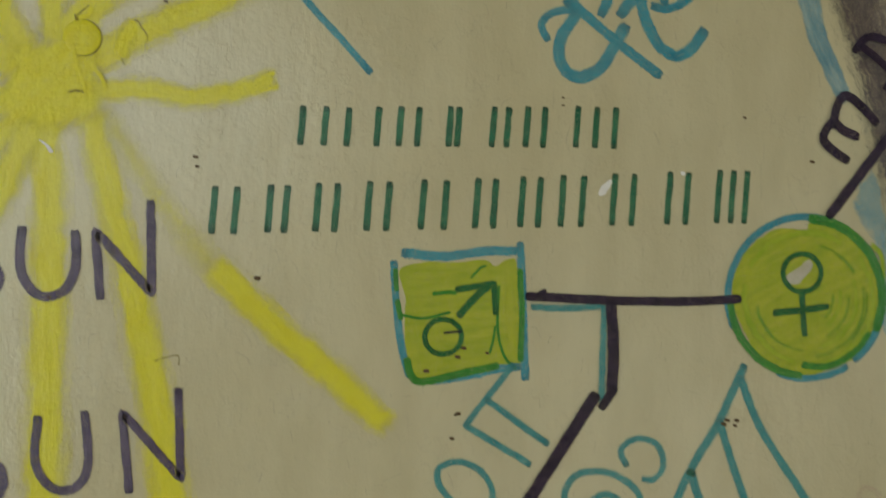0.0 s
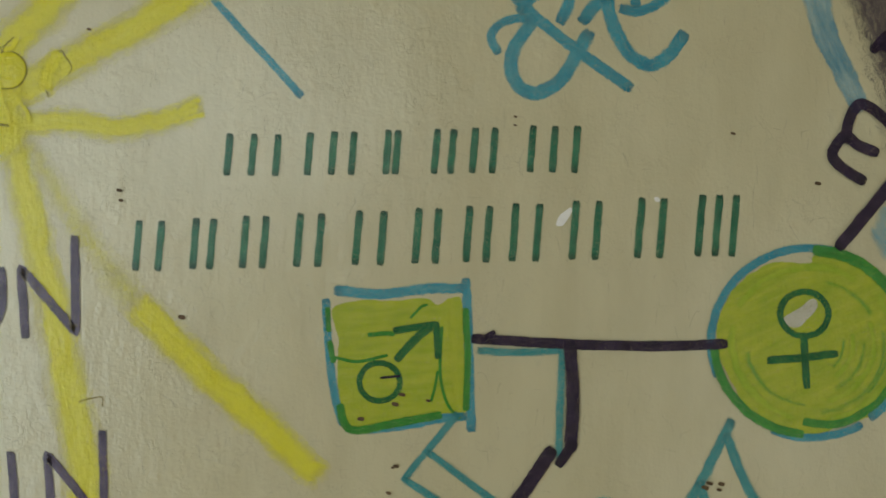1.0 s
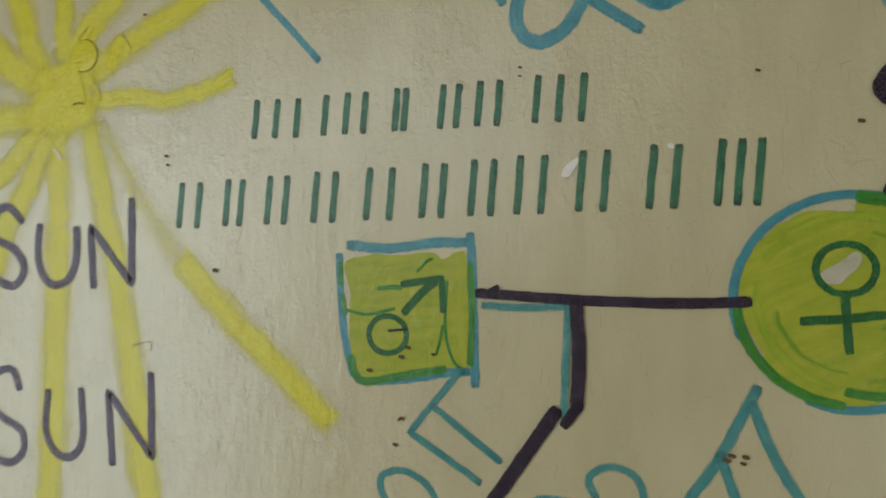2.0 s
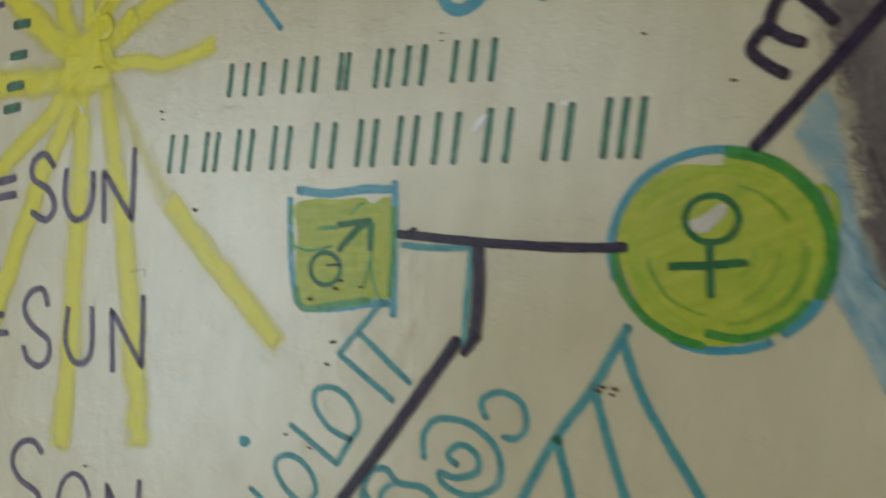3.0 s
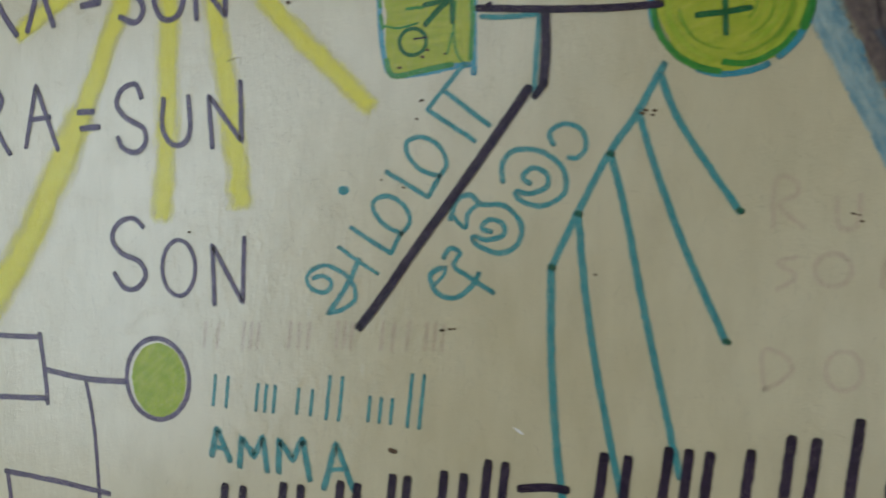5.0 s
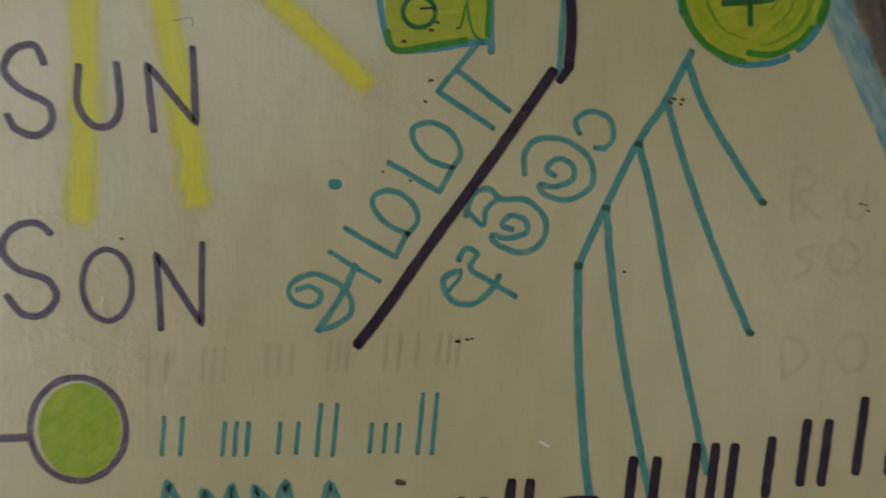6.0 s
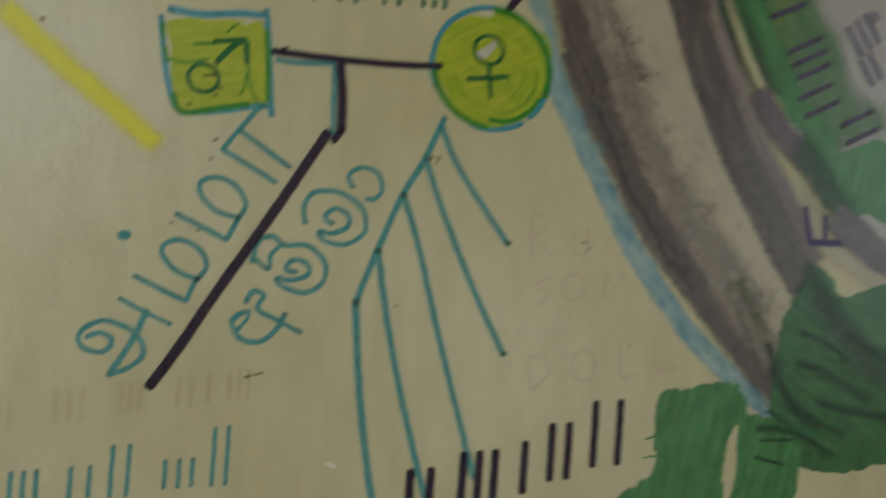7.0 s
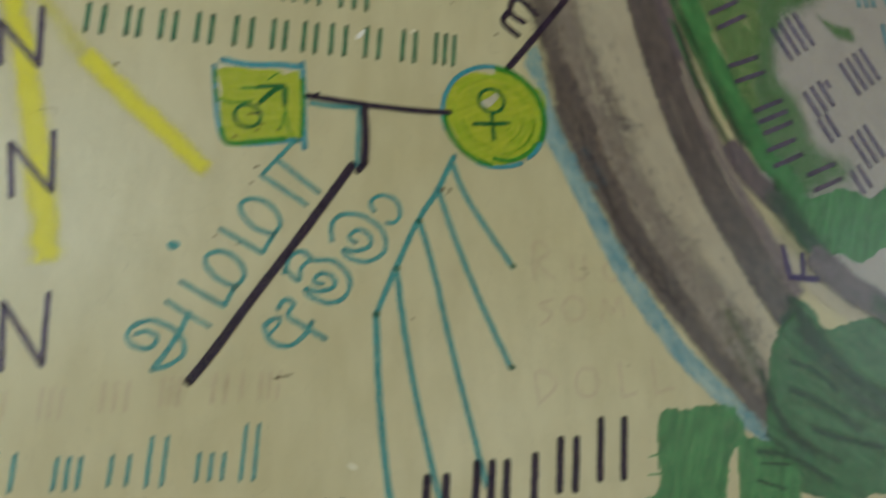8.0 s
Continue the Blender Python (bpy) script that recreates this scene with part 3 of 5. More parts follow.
stroke(ob, "letter_a_bar", PURPLE, 3.9, [(-214.7, 33.1), (-202.2, 34.5)])
stroke(ob, "letter_stroke", PURPLE, 4.0, [(-236.7, 48.9), (-233.6, 42.8), (-237.4, 35.1)])
stroke(ob, "letter_stroke", PURPLE, 4.0, [(-236.7, 27.4), (-232.8, 20.7), (-228.2, 14.6)])

ob = thing("marker_word", "purple handwritten word SON on the wall", "lettering", "words under the sun", 40)
stroke(ob, "letter_s", PURPLE, 3.8, [(-143.2, -21.3), (-149.4, -17.3), (-158.1, -20.6), (-161.6, -28.8), (-155.6, -36.2), (-144.9, -39.9), (-140.9, -46.8), (-145.7, -53.7), (-153.7, -54.3), (-159.7, -47.2)])
stroke(ob, "letter_o", PURPLE, 3.2, ring(-121.2, -41.8, 9.7, 14.4, 0, 360, 12), closed=True)
stroke(ob, "letter_n", PURPLE, 3.6, [(-100, -58.8), (-101.9, -28.8), (-84, -57.1), (-83.9, -24.5)], sharp=True)

# ---- small green upright word ----

ob = thing("covered_word", "small green upright lettering beside the sun", "lettering", "", 30)
stroke(ob, "bar", GREEN_INK, 5.9, [(-180.2, 134.1), (-172.5, 135.1)])
stroke(ob, "bar", GREEN_INK, 5.9, [(-178.8, 144.5), (-171.1, 145.3)])
stroke(ob, "bar", GREEN_INK, 5.9, [(-177.8, 159.1), (-170.1, 159.8)])
stroke(ob, "bar", GREEN_INK, 5.9, [(-176.8, 173.7), (-169.1, 174.3)])

# ---- green names, as plain bars ----

ob = thing("covered_word", "upper line of green marker lettering on the wall", "lettering", "green lettering", 20)
bars(ob, GREEN_INK, 3.1, [(-52.0, -30.8, 137.6, 149.0, 3), (-23.2, -23.3, 138.0, 149.7, 1), (-16.7, -8.0, 138.3, 150.1, 2), (1.4, 5.5, 138.7, 150.8, 2), (16.6, 23.7, 139.1, 151.4, 2), (28.7, 37.2, 139.5, 152.0, 2), (45.8, 65.0, 140.0, 152.9, 3)])

ob = thing("covered_word", "lower line of green marker lettering on the wall", "lettering", "green lettering", 20)
bars(ob, GREEN_INK, 3.2, [(-79.4, -69.6, 106.6, 120.5, 2), (-60.7, -53.3, 107.3, 121.5, 2), (-44.8, -36.2, 107.9, 122.5, 2), (-27.5, -18.3, 108.6, 123.6, 2), (-8.8, 2.0, 109.4, 124.7, 2), (10.7, 19.3, 110.2, 125.8, 2), (27.0, 35.6, 110.8, 126.8, 2), (41.6, 51.8, 111.4, 127.7, 2), (60.9, 70.8, 112.2, 128.9, 2), (81.9, 91.5, 113.0, 130.1, 2), (100.6, 115.3, 113.9, 131.4, 3)])

# ---- square with the male sign ----

ob = thing("male_square", "lime green square with blue edges and an arrow sign", "painting", "signs")
blob(ob, "fill", LIME, [(-14.6, 94.4), (-6.5, 97.1), (4.5, 97.3), (15.6, 98.1), (19.3, 96.2), (23.3, 98.3), (27.4, 97.1), (28.7, 78.1), (28.8, 60.1), (21.7, 60.9), (5.2, 58.2), (-9.1, 55.8), (-12, 64.1), (-12.8, 76.4), (-12.5, 83.6), (-13.5, 87.9)], ragged=0.3, angle=5, fringe=0.8)
stroke(ob, "edge_stroke", LIME, 4.3, [(24.6, 96.5), (24.9, 78), (27, 61.8)], label='thick lime stroke')
stroke(ob, "edge_stroke", BLUE, 4.5, [(-12.5, 100), (0.8, 99), (14.3, 100.9), (27.4, 101.4)])
stroke(ob, "edge_stroke", BLUE, 3.6, [(-16.6, 96.1), (-15.4, 80.2), (-13.3, 65.9), (-10.9, 57.9)])
stroke(ob, "edge_stroke", GRASS, 2.3, [(-16, 93.8), (-15.6, 87.5)])
stroke(ob, "edge_stroke", GRASS, 2.5, [(-15.1, 83), (-14.1, 77.6)])
stroke(ob, "edge_stroke", BLUE, 4.1, [(28.4, 103.2), (29.5, 81.7), (30.1, 67.6), (30.6, 56.7)])
stroke(ob, "edge_stroke", GRASS, 2.8, [(28.4, 94), (29.2, 78.1), (28.9, 63.1)])
stroke(ob, "edge_stroke", BLUE, 3.9, [(-2.1, 55.6), (10.6, 57.2), (21.3, 59.5), (27.7, 60.1)])
stroke(ob, "edge_stroke", GRASS, 3.5, [(-11.4, 62.4), (-9.8, 57), (-5.7, 55.2), (5.2, 57.5), (19.9, 60.5)])
stroke(ob, "edge_stroke", GRASS, 1.4, [(20.8, 88.5), (20.4, 74.3), (22.7, 64.6), (26.7, 59.7)])
stroke(ob, "sign_circle", SIGN_INK, 2.4, ring(1.0, 70.9, 6.5, 6.1, 0, 360, 12), closed=True)
stroke(ob, "sign_circle", SIGN_INK, 1.8, ring(1.0, 70.9, 6.5, 6.1, 20, 250, 9))
stroke(ob, "sign_tick", BLACK, 1.0, [(1.6, 72.2), (7.4, 72.9)])
stroke(ob, "sign_shaft", SIGN_INK, 3.5, [(7, 78.8), (11.9, 84.3), (16.5, 88.4)])
stroke(ob, "sign_head", SIGN_INK, 2.9, [(6.1, 87.5), (19, 89.7), (19.6, 79.6)], sharp=True)
stroke(ob, "brush_line", GRASS, 1.9, [(-2.3, 86), (2.8, 86.5), (5, 86.3)])
stroke(ob, "brush_line", GRASS, 1.2, [(10.9, 91.8), (13.9, 95), (15.7, 95.8)])
stroke(ob, "brush_line", GRASS, 1.4, [(-13.5, 78.5), (-6.1, 77.3), (3, 79.4)])
stroke(ob, "brush_line", GRASS, 1.2, [(19.6, 74.3), (18.7, 68.9), (17.7, 65.3)])

# ---- dark connecting lines ----

ob = thing("connecting_line", "thick purple-black marker line joining the signs", "drawn line", "", 120)
stroke(ob, "under_line", TEAL, 3.6, [(33.3, 81.4), (45.4, 81), (58.8, 82)])
stroke(ob, "under_line", TEAL, 3.6, [(59.4, 81.4), (59, 65.6), (58.6, 48.6)])
stroke(ob, "bar_line", BLACK, 3.9, [(31.7, 85.2), (41.5, 84.8), (63.2, 83.9), (91.3, 83.8), (110.7, 84.8)])
stroke(ob, "bar_line", BLACK, 2.2, [(35.2, 86), (37.1, 87.1)])
stroke(ob, "down_line", BLACK, 5.0, [(62, 82.6), (63, 65.6), (62.5, 51.7)])
stroke(ob, "elbow_line", BLACK, 4.0, [(63.1, 51.7), (59.2, 46.3)])
stroke(ob, "slant_line", BLACK, 5.3, [(55.8, 49), (29.9, 9.6), (7.7, -22.6), (-10, -49.4), (-20.6, -64)])

ob = thing("connecting_line", "thin dark marker line rising from the circle onto the tree", "drawn line", "", 130)
stroke(ob, "slant_line", BLACK, 4.7, [(147.9, 117.1), (173, 148.5), (199.6, 183.3), (225.8, 216.2)])

# ---- the tree: trunk, leaves and sky edge ----

ob = thing("painted_tree", "curved tree trunk with brown bark brushed on the wall", "painting")
blob(ob, "light_wood", BARK_PALE, [(175, 215.8), (232.1, 224.6), (242.7, 159.3), (261.1, 95.7), (289.6, 32.7), (319.4, -16.9), (341.9, -56.3), (314.8, -75.3), (272.8, -39.2), (226.5, 25.4), (199.4, 82), (183.5, 142.7)], ragged=0.15, angle=-62, fringe=6.0)
stroke(ob, "blue_edge", SKY_PAINT, 11.6, [(131.8, 222.5), (137.4, 204.8), (142.6, 184.9), (147.8, 174.1), (152.6, 164.2)], taper=0.35)
blob(ob, "blue_edge", SKY_THIN, [(159.5, 129.5), (167.6, 135.2), (173.1, 116.3), (178.1, 97.6), (185.1, 79.2), (183, 66.9), (175.1, 77.1), (169.8, 91.6), (163.1, 108.4), (156.8, 119.2)], ragged=1.5, angle=-60, fringe=3.5)
stroke(ob, "blue_edge", SKY_PAINT, 3.7, [(170.5, 110.2), (173.8, 93.6), (178.7, 78.1)], ragged=0.4)
stroke(ob, "blue_edge", SKY_PAINT, 14.2, [(169.3, 89.7), (185.9, 58.7), (202.7, 27.6), (217.8, -0.5), (233.5, -22.2), (254.0, -47.8), (276.9, -68.9), (303.5, -90.7), (339.6, -110.6)], ragged=0.15)
stroke(ob, "bark", BARK_DARK, 33.0, [(155.2, 212.7), (168.4, 175.8), (178, 138.7), (187.4, 98.3), (202.4, 63.6), (221.1, 30.4), (242.2, 0.2), (267.4, -30.6), (295.2, -62.2), (319.9, -89.2)], ragged=0.15)
stroke(ob, "bark", BARK, 35.8, [(171.3, 215.2), (182.7, 174.1), (190.5, 136.4), (203.6, 95.9), (219, 65.8), (236.4, 35.6), (255.9, 5), (279.6, -26), (307.7, -59.6)], ragged=0.15)
stroke(ob, "bark", BARK_DRY, 31.6, [(191, 150.4), (206.3, 116.8), (219.8, 83), (235.2, 49.2), (254.9, 22.1), (276.9, -5.5), (303.2, -37.1)], ragged=0.15)
stroke(ob, "bark", BARK_DRY, 18.1, [(212.9, 96.4), (223.4, 79.7), (225.1, 76.3)], ragged=0.15)
stroke(ob, "bark", BARK_DARK, 11.3, [(180.2, 94.5), (195, 61.6), (213.8, 32), (234.7, 1.9), (254.3, -21.8)], ragged=0.15)
stroke(ob, "bark", LEAF_DARK_DRY, 17.3, [(289.9, -23), (300.6, -43.9), (305.7, -57.8)], ragged=0.15)
stroke(ob, "blue_patch", SLATE, 6.6, [(196, 71.1), (202.3, 62.2), (208.6, 51.5)], ragged=0.15)
stroke(ob, "bark", BARK_DARK, 13, [(184.3, 119.4), (191.3, 103.4), (199.3, 88.4), (204.3, 70.4), (211.3, 57.4), (218.3, 43.4), (224.3, 29.4), (234.3, 15.4), (245.3, 2.4), (252.3, -7.6), (263.3, -22.6)], ragged=0.35)
stroke(ob, "bark", BARK_DARK, 17, [(215.6, 28.5), (230.6, 2.5), (248.6, -18.5), (277.6, -50.5), (303.6, -77.5), (326.6, -95.5)], ragged=0.25)
stroke(ob, "bark_line", BARK_LINE, 3.2, [(177.4, 115.7), (180.5, 107.7), (184.4, 99.7)], ragged=0.6, taper=0.4, wobble=0.3)
stroke(ob, "bark_line", BARK_LINE, 2.4, [(184.7, 99.8), (189.2, 92.3), (192.7, 84.8)], ragged=0.6, taper=0.4, wobble=0.3)
stroke(ob, "bark_line", BARK_LINE, 2.9, [(193.4, 85.2), (195.0, 76.2), (198.4, 67.2)], ragged=0.6, taper=0.4, wobble=0.3)
stroke(ob, "bark_line", BARK_LINE, 3.5, [(199.0, 67.5), (202.1, 61.0), (206.0, 54.5)], ragged=0.6, taper=0.4, wobble=0.3)
stroke(ob, "bark_line", BARK_LINE, 4.0, [(204.2, 53.6), (208.8, 46.6), (211.2, 39.6)], ragged=0.6, taper=0.4, wobble=0.3)
stroke(ob, "bark_line", BARK_LINE, 4.6, [(211.7, 39.9), (214.1, 32.9), (217.7, 25.9)], ragged=0.6, taper=0.4, wobble=0.3)
stroke(ob, "bark_line", BARK_LINE, 4.1, [(218.1, 26.0), (223.4, 19.0), (228.1, 12.0)], ragged=0.6, taper=0.4, wobble=0.3)
stroke(ob, "bark_line", BARK_LINE, 3.9, [(228.2, 12.1), (232.8, 5.6), (239.2, -0.9)], ragged=0.6, taper=0.4, wobble=0.3)
stroke(ob, "bark_line", BARK_LINE, 4.6, [(236.6, -2.2), (239.9, -7.2), (243.6, -12.2)], ragged=0.6, taper=0.4, wobble=0.3)
stroke(ob, "bark_line", BARK_LINE, 4.7, [(246.0, -11.0), (251.7, -18.5), (257.0, -26.0)], ragged=0.6, taper=0.4, wobble=0.3)
stroke(ob, "pale_fleck", CREAM, 1.6, [(203.0, 115.0), (205.0, 108.0), (207.0, 99.0)], ragged=0.5, taper=0.5, wobble=0.4)
stroke(ob, "pale_fleck", CREAM, 2.0, [(209.0, 107.0), (212.0, 100.0), (214.0, 93.0)], ragged=0.5, taper=0.5, wobble=0.4)
stroke(ob, "pale_fleck", CREAM, 1.2, [(214.0, 116.0), (216.0, 109.0), (215.0, 100.0)], ragged=0.5, taper=0.5, wobble=0.4)
stroke(ob, "pale_fleck", CREAM, 2.2, [(221.0, 86.0), (226.0, 82.0), (231.0, 75.0)], ragged=0.5, taper=0.5, wobble=0.4)
stroke(ob, "pale_fleck", CREAM, 1.6, [(224.0, 79.0), (230.0, 72.0), (233.0, 66.0)], ragged=0.5, taper=0.5, wobble=0.4)
stroke(ob, "pale_fleck", CREAM, 2.2, [(231.0, 73.0), (236.0, 66.0), (237.0, 61.0)], ragged=0.5, taper=0.5, wobble=0.4)
stroke(ob, "pale_fleck", CREAM, 1.6, [(236.0, 61.0), (239.0, 54.0), (242.0, 51.0)], ragged=0.5, taper=0.5, wobble=0.4)
stroke(ob, "pale_fleck", CREAM, 1.4, [(244.0, 47.0), (246.0, 43.0), (249.0, 40.0)], ragged=0.5, taper=0.5, wobble=0.4)
stroke(ob, "pale_fleck", CREAM, 1.2, [(261.0, 14.0), (266.0, 9.0), (270.0, 6.0)], ragged=0.5, taper=0.5, wobble=0.4)
stroke(ob, "pale_fleck", CREAM, 1.4, [(227.0, 84.0), (231.0, 79.0), (233.0, 77.0)], ragged=0.5, taper=0.5, wobble=0.4)
stroke(ob, "bristle_fleck", BARK_DRY, 5, [(219.0, 93.0), (225.0, 94.0), (234.0, 90.0)], ragged=0.7, taper=0.6, wobble=0.4)
stroke(ob, "bristle_fleck", BARK_DRY, 4, [(222.0, 86.0), (229.0, 90.0), (232.0, 87.0)], ragged=0.7, taper=0.6, wobble=0.4)
stroke(ob, "bristle_fleck", BARK_DRY, 4, [(209.0, 109.0), (214.0, 112.0), (219.0, 114.0)], ragged=0.7, taper=0.6, wobble=0.4)
stroke(ob, "bristle_fleck", BARK_DRY, 3, [(211.0, 103.0), (218.0, 105.0), (225.0, 107.0)], ragged=0.7, taper=0.6, wobble=0.4)
stroke(ob, "light_wood", BARK_PALE, 24, [(276.0, 115.0), (292.0, 72.0), (323.0, 29.0), (360.0, -7.0), (395.0, -26.0)], ragged=0.15)
stroke(ob, "dark_limb", LIMB, 31.4, [(232.1, 224.6), (241.9, 181.2), (251.7, 141.9), (265.4, 99.5), (283.3, 60.9), (303.6, 25.7), (326.3, -10), (350, -39.1)], ragged=0.15)
stroke(ob, "dark_limb", MAUVE, 19.0, [(248.2, 227.1), (257.8, 179.4), (271.4, 132.7), (285.4, 93.4), (303.9, 57.9), (326.5, 18.6), (341.8, -6.7)], ragged=0.15)
stroke(ob, "dark_limb", MAUVE_DARK, 9.0, [(252.0, 182.0), (262.0, 150.0), (273.0, 125.0), (284.0, 101.0)], ragged=0.3, taper=0.5)
stroke(ob, "light_edge", BARK_PALE, 2.2, [(268.0, 127.0), (275.0, 109.0), (283.0, 93.0)], ragged=0.4, taper=0.5)
stroke(ob, "light_edge", BARK_PALE, 1.4, [(258.0, 112.0), (265.0, 92.0), (271.0, 80.0)], ragged=0.5, taper=0.5)
stroke(ob, "light_edge", BARK_PALE, 1.6, [(287.0, 79.0), (296.0, 61.0), (307.0, 44.0)], ragged=0.5, taper=0.5)
stroke(ob, "light_edge", BARK_PALE, 1.4, [(303.0, 80.0), (311.0, 69.0), (319.0, 60.0)], ragged=0.5, taper=0.5)
stroke(ob, "green_smear", LEAF_DARK_DRY, 6, [(288.0, -23.0), (297.0, -37.0), (310.0, -51.0)], ragged=0.6, taper=0.3)
stroke(ob, "green_smear", LEAF_DARK_DRY, 7, [(289.0, -40.0), (296.0, -54.0), (299.0, -64.0)], ragged=0.6, taper=0.3)
stroke(ob, "green_smear", LEAF_DARK_DRY, 4, [(282.0, -26.0), (288.0, -43.0)], ragged=0.6, taper=0.3)
stroke(ob, "light_edge", BARK_PALE, 2.6, [(267.5, 136), (280.1, 107.7), (292.8, 79.2), (307.8, 54.4), (319.3, 36.5)], ragged=0.15, taper=0.3)
stroke(ob, "bristle_fleck", BARK_DRY, 2.7, [(210.7, 111.2), (212.2, 106.8), (212.5, 101.5)], ragged=0.5, taper=0.6)
stroke(ob, "bristle_fleck", BARK_DRY, 2.7, [(213.3, 110), (213.4, 104.7), (212.3, 98.5)], ragged=0.5, taper=0.6)
stroke(ob, "bristle_fleck", BARK_DRY, 2.7, [(215.7, 112), (216, 109.1), (215, 105.3)], ragged=0.5, taper=0.6)
stroke(ob, "bristle_fleck", BARK_DRY, 2.7, [(218.4, 103.6), (220.2, 102.6), (220.9, 100.7)], ragged=0.5, taper=0.6)
stroke(ob, "bristle_fleck", BARK_DRY, 2.7, [(209.9, 92.5), (215, 94.2), (218.9, 94.9)], ragged=0.5, taper=0.6)
stroke(ob, "bristle_fleck", BARK_DRY, 2.7, [(213.2, 87.5), (219, 90.2), (223.5, 91.8)], ragged=0.5, taper=0.6)
stroke(ob, "bristle_fleck", BARK_DRY, 2.7, [(219.3, 86.9), (225.1, 86.7), (229.7, 85.4)], ragged=0.5, taper=0.6)
stroke(ob, "bristle_fleck", BARK_DRY, 2.6, [(222.9, 90.4), (226.1, 89.7), (228.1, 88)], ragged=0.5, taper=0.6)
stroke(ob, "bristle_fleck", BARK_DRY, 2.8, [(208.3, 98.4), (210.5, 97.7), (211.5, 95.9)], ragged=0.5, taper=0.6)
stroke(ob, "bristle_fleck", BARK_DRY, 2.8, [(205.4, 94.6), (206.8, 91), (207.1, 86.4)], ragged=0.5, taper=0.6)
stroke(ob, "pale_fleck", BARK_PALE, 1.5, [(200.1, 122.4), (201.8, 117.2), (202.5, 112)], ragged=0.5, taper=0.6)
stroke(ob, "pale_fleck", BARK_PALE, 1.5, [(198.1, 129.4), (199.1, 125), (199.2, 120.7)], ragged=0.5, taper=0.6)
stroke(ob, "pale_fleck", BARK_PALE, 1.5, [(203.6, 106.9), (204.9, 102.6), (205.2, 98.3)], ragged=0.5, taper=0.6)
stroke(ob, "pale_fleck", BARK_PALE, 1.5, [(201.5, 116.3), (203, 112.5), (203.5, 108.6)], ragged=0.5, taper=0.6)
stroke(ob, "pale_fleck", BARK_PALE, 1.5, [(195.9, 139.9), (197.3, 134.6), (197.8, 129.4)], ragged=0.5, taper=0.6)
stroke(ob, "pale_fleck", BARK_PALE, 1.4, [(225.6, 75.6), (228, 68.4), (229.5, 61.1)], ragged=0.5, taper=0.6)
stroke(ob, "pale_fleck", BARK_PALE, 1.4, [(229.2, 67.6), (230.8, 61.2), (231.6, 54.8)], ragged=0.5, taper=0.6)
stroke(ob, "pale_fleck", BARK_PALE, 1.4, [(223.5, 78.8), (224.9, 74.8), (225.4, 70.7)], ragged=0.5, taper=0.6)
stroke(ob, "paint_dab", SKY_THIN, 3.9, [(170.1, 95.5), (172.2, 92.7)], ragged=0.5, taper=0.5)
stroke(ob, "paint_dab", SKY_PAINT, 4.7, [(178.8, 78.5), (182.6, 75.1)], ragged=0.5, taper=0.5)
stroke(ob, "paint_dab", SKY_PAINT, 3.5, [(187.4, 67.2), (189.4, 63.8)], ragged=0.5, taper=0.5)
stroke(ob, "paint_dab", SKY_THIN, 4.8, [(198.1, 51.2), (202.1, 47.8)], ragged=0.5, taper=0.5)
stroke(ob, "paint_dab", SKY_PAINT, 4.7, [(200.5, 37.9), (204.5, 31.8)], ragged=0.5, taper=0.5)
stroke(ob, "paint_dab", SKY_PAINT, 4.5, [(205.8, 24.7), (208.9, 21.4)], ragged=0.5, taper=0.5)
stroke(ob, "paint_dab", SKY_THIN, 5.1, [(215.9, 14.2), (220.1, 9.4)], ragged=0.5, taper=0.5)
stroke(ob, "paint_dab", SKY_PAINT, 4.4, [(221.2, -0.8), (225.3, -6.9)], ragged=0.5, taper=0.5)
stroke(ob, "paint_dab", SKY_PAINT, 4.4, [(230, -8.9), (233, -12.3)], ragged=0.5, taper=0.5)
stroke(ob, "paint_dab", SKY_THIN, 3.2, [(235.3, -20.6), (237.1, -25.8)], ragged=0.5, taper=0.5)
stroke(ob, "paint_dab", SKY_PAINT, 4.2, [(244.4, -30.6), (247, -37.3)], ragged=0.5, taper=0.5)
stroke(ob, "paint_dab", SKY_PAINT, 3.7, [(252.9, -41.2), (256.6, -45.1)], ragged=0.5, taper=0.5)
stroke(ob, "paint_dab", SKY_THIN, 3.9, [(264.3, -52.7), (267.6, -59.1)], ragged=0.5, taper=0.5)
stroke(ob, "paint_dab", SKY_PAINT, 3.8, [(272.4, -59.7), (276.4, -65.1)], ragged=0.5, taper=0.5)
stroke(ob, "paint_dab", SKY_PAINT, 3.7, [(284.7, -70.9), (288, -73.9)], ragged=0.5, taper=0.5)
stroke(ob, "paint_dab", SKY_THIN, 5.5, [(300.7, -83.5), (304.6, -90.3)], ragged=0.5, taper=0.5)
bristle_marks(ob, [(195.9, 182.8), (203.6, 141.1), (217.0, 103.6), (234.3, 69.8), (253.9, 39.2), (275.9, 10.0), (298.3, -19.8), (315.1, -44.5)])

ob = thing("painted_leaves", "broad green leaf area brushed dry along the trunk", "painting", "", 60)
blob(ob, "leaf", LEAF_DRY, [(252.7, 235.5), (404.3, 264.1), (407.7, 222.2), (392.3, 191.2), (361.8, 171.7), (354.7, 143.4), (369.3, 125.1), (378.6, 98.4), (406.4, 88), (403.5, 60.6), (359.7, 44.4), (335.7, 51.4), (310.3, 87.3), (284.6, 144.9), (262.8, 195.1)], ragged=3.5, angle=-60, fringe=22.0)
blob(ob, "leaf", LEAF_DRY, [(377.6, 189.6), (396.6, 185.6), (413.7, 183.4), (414.8, 169), (395.2, 171.2)], ragged=2.0, angle=-40, fringe=7.0)
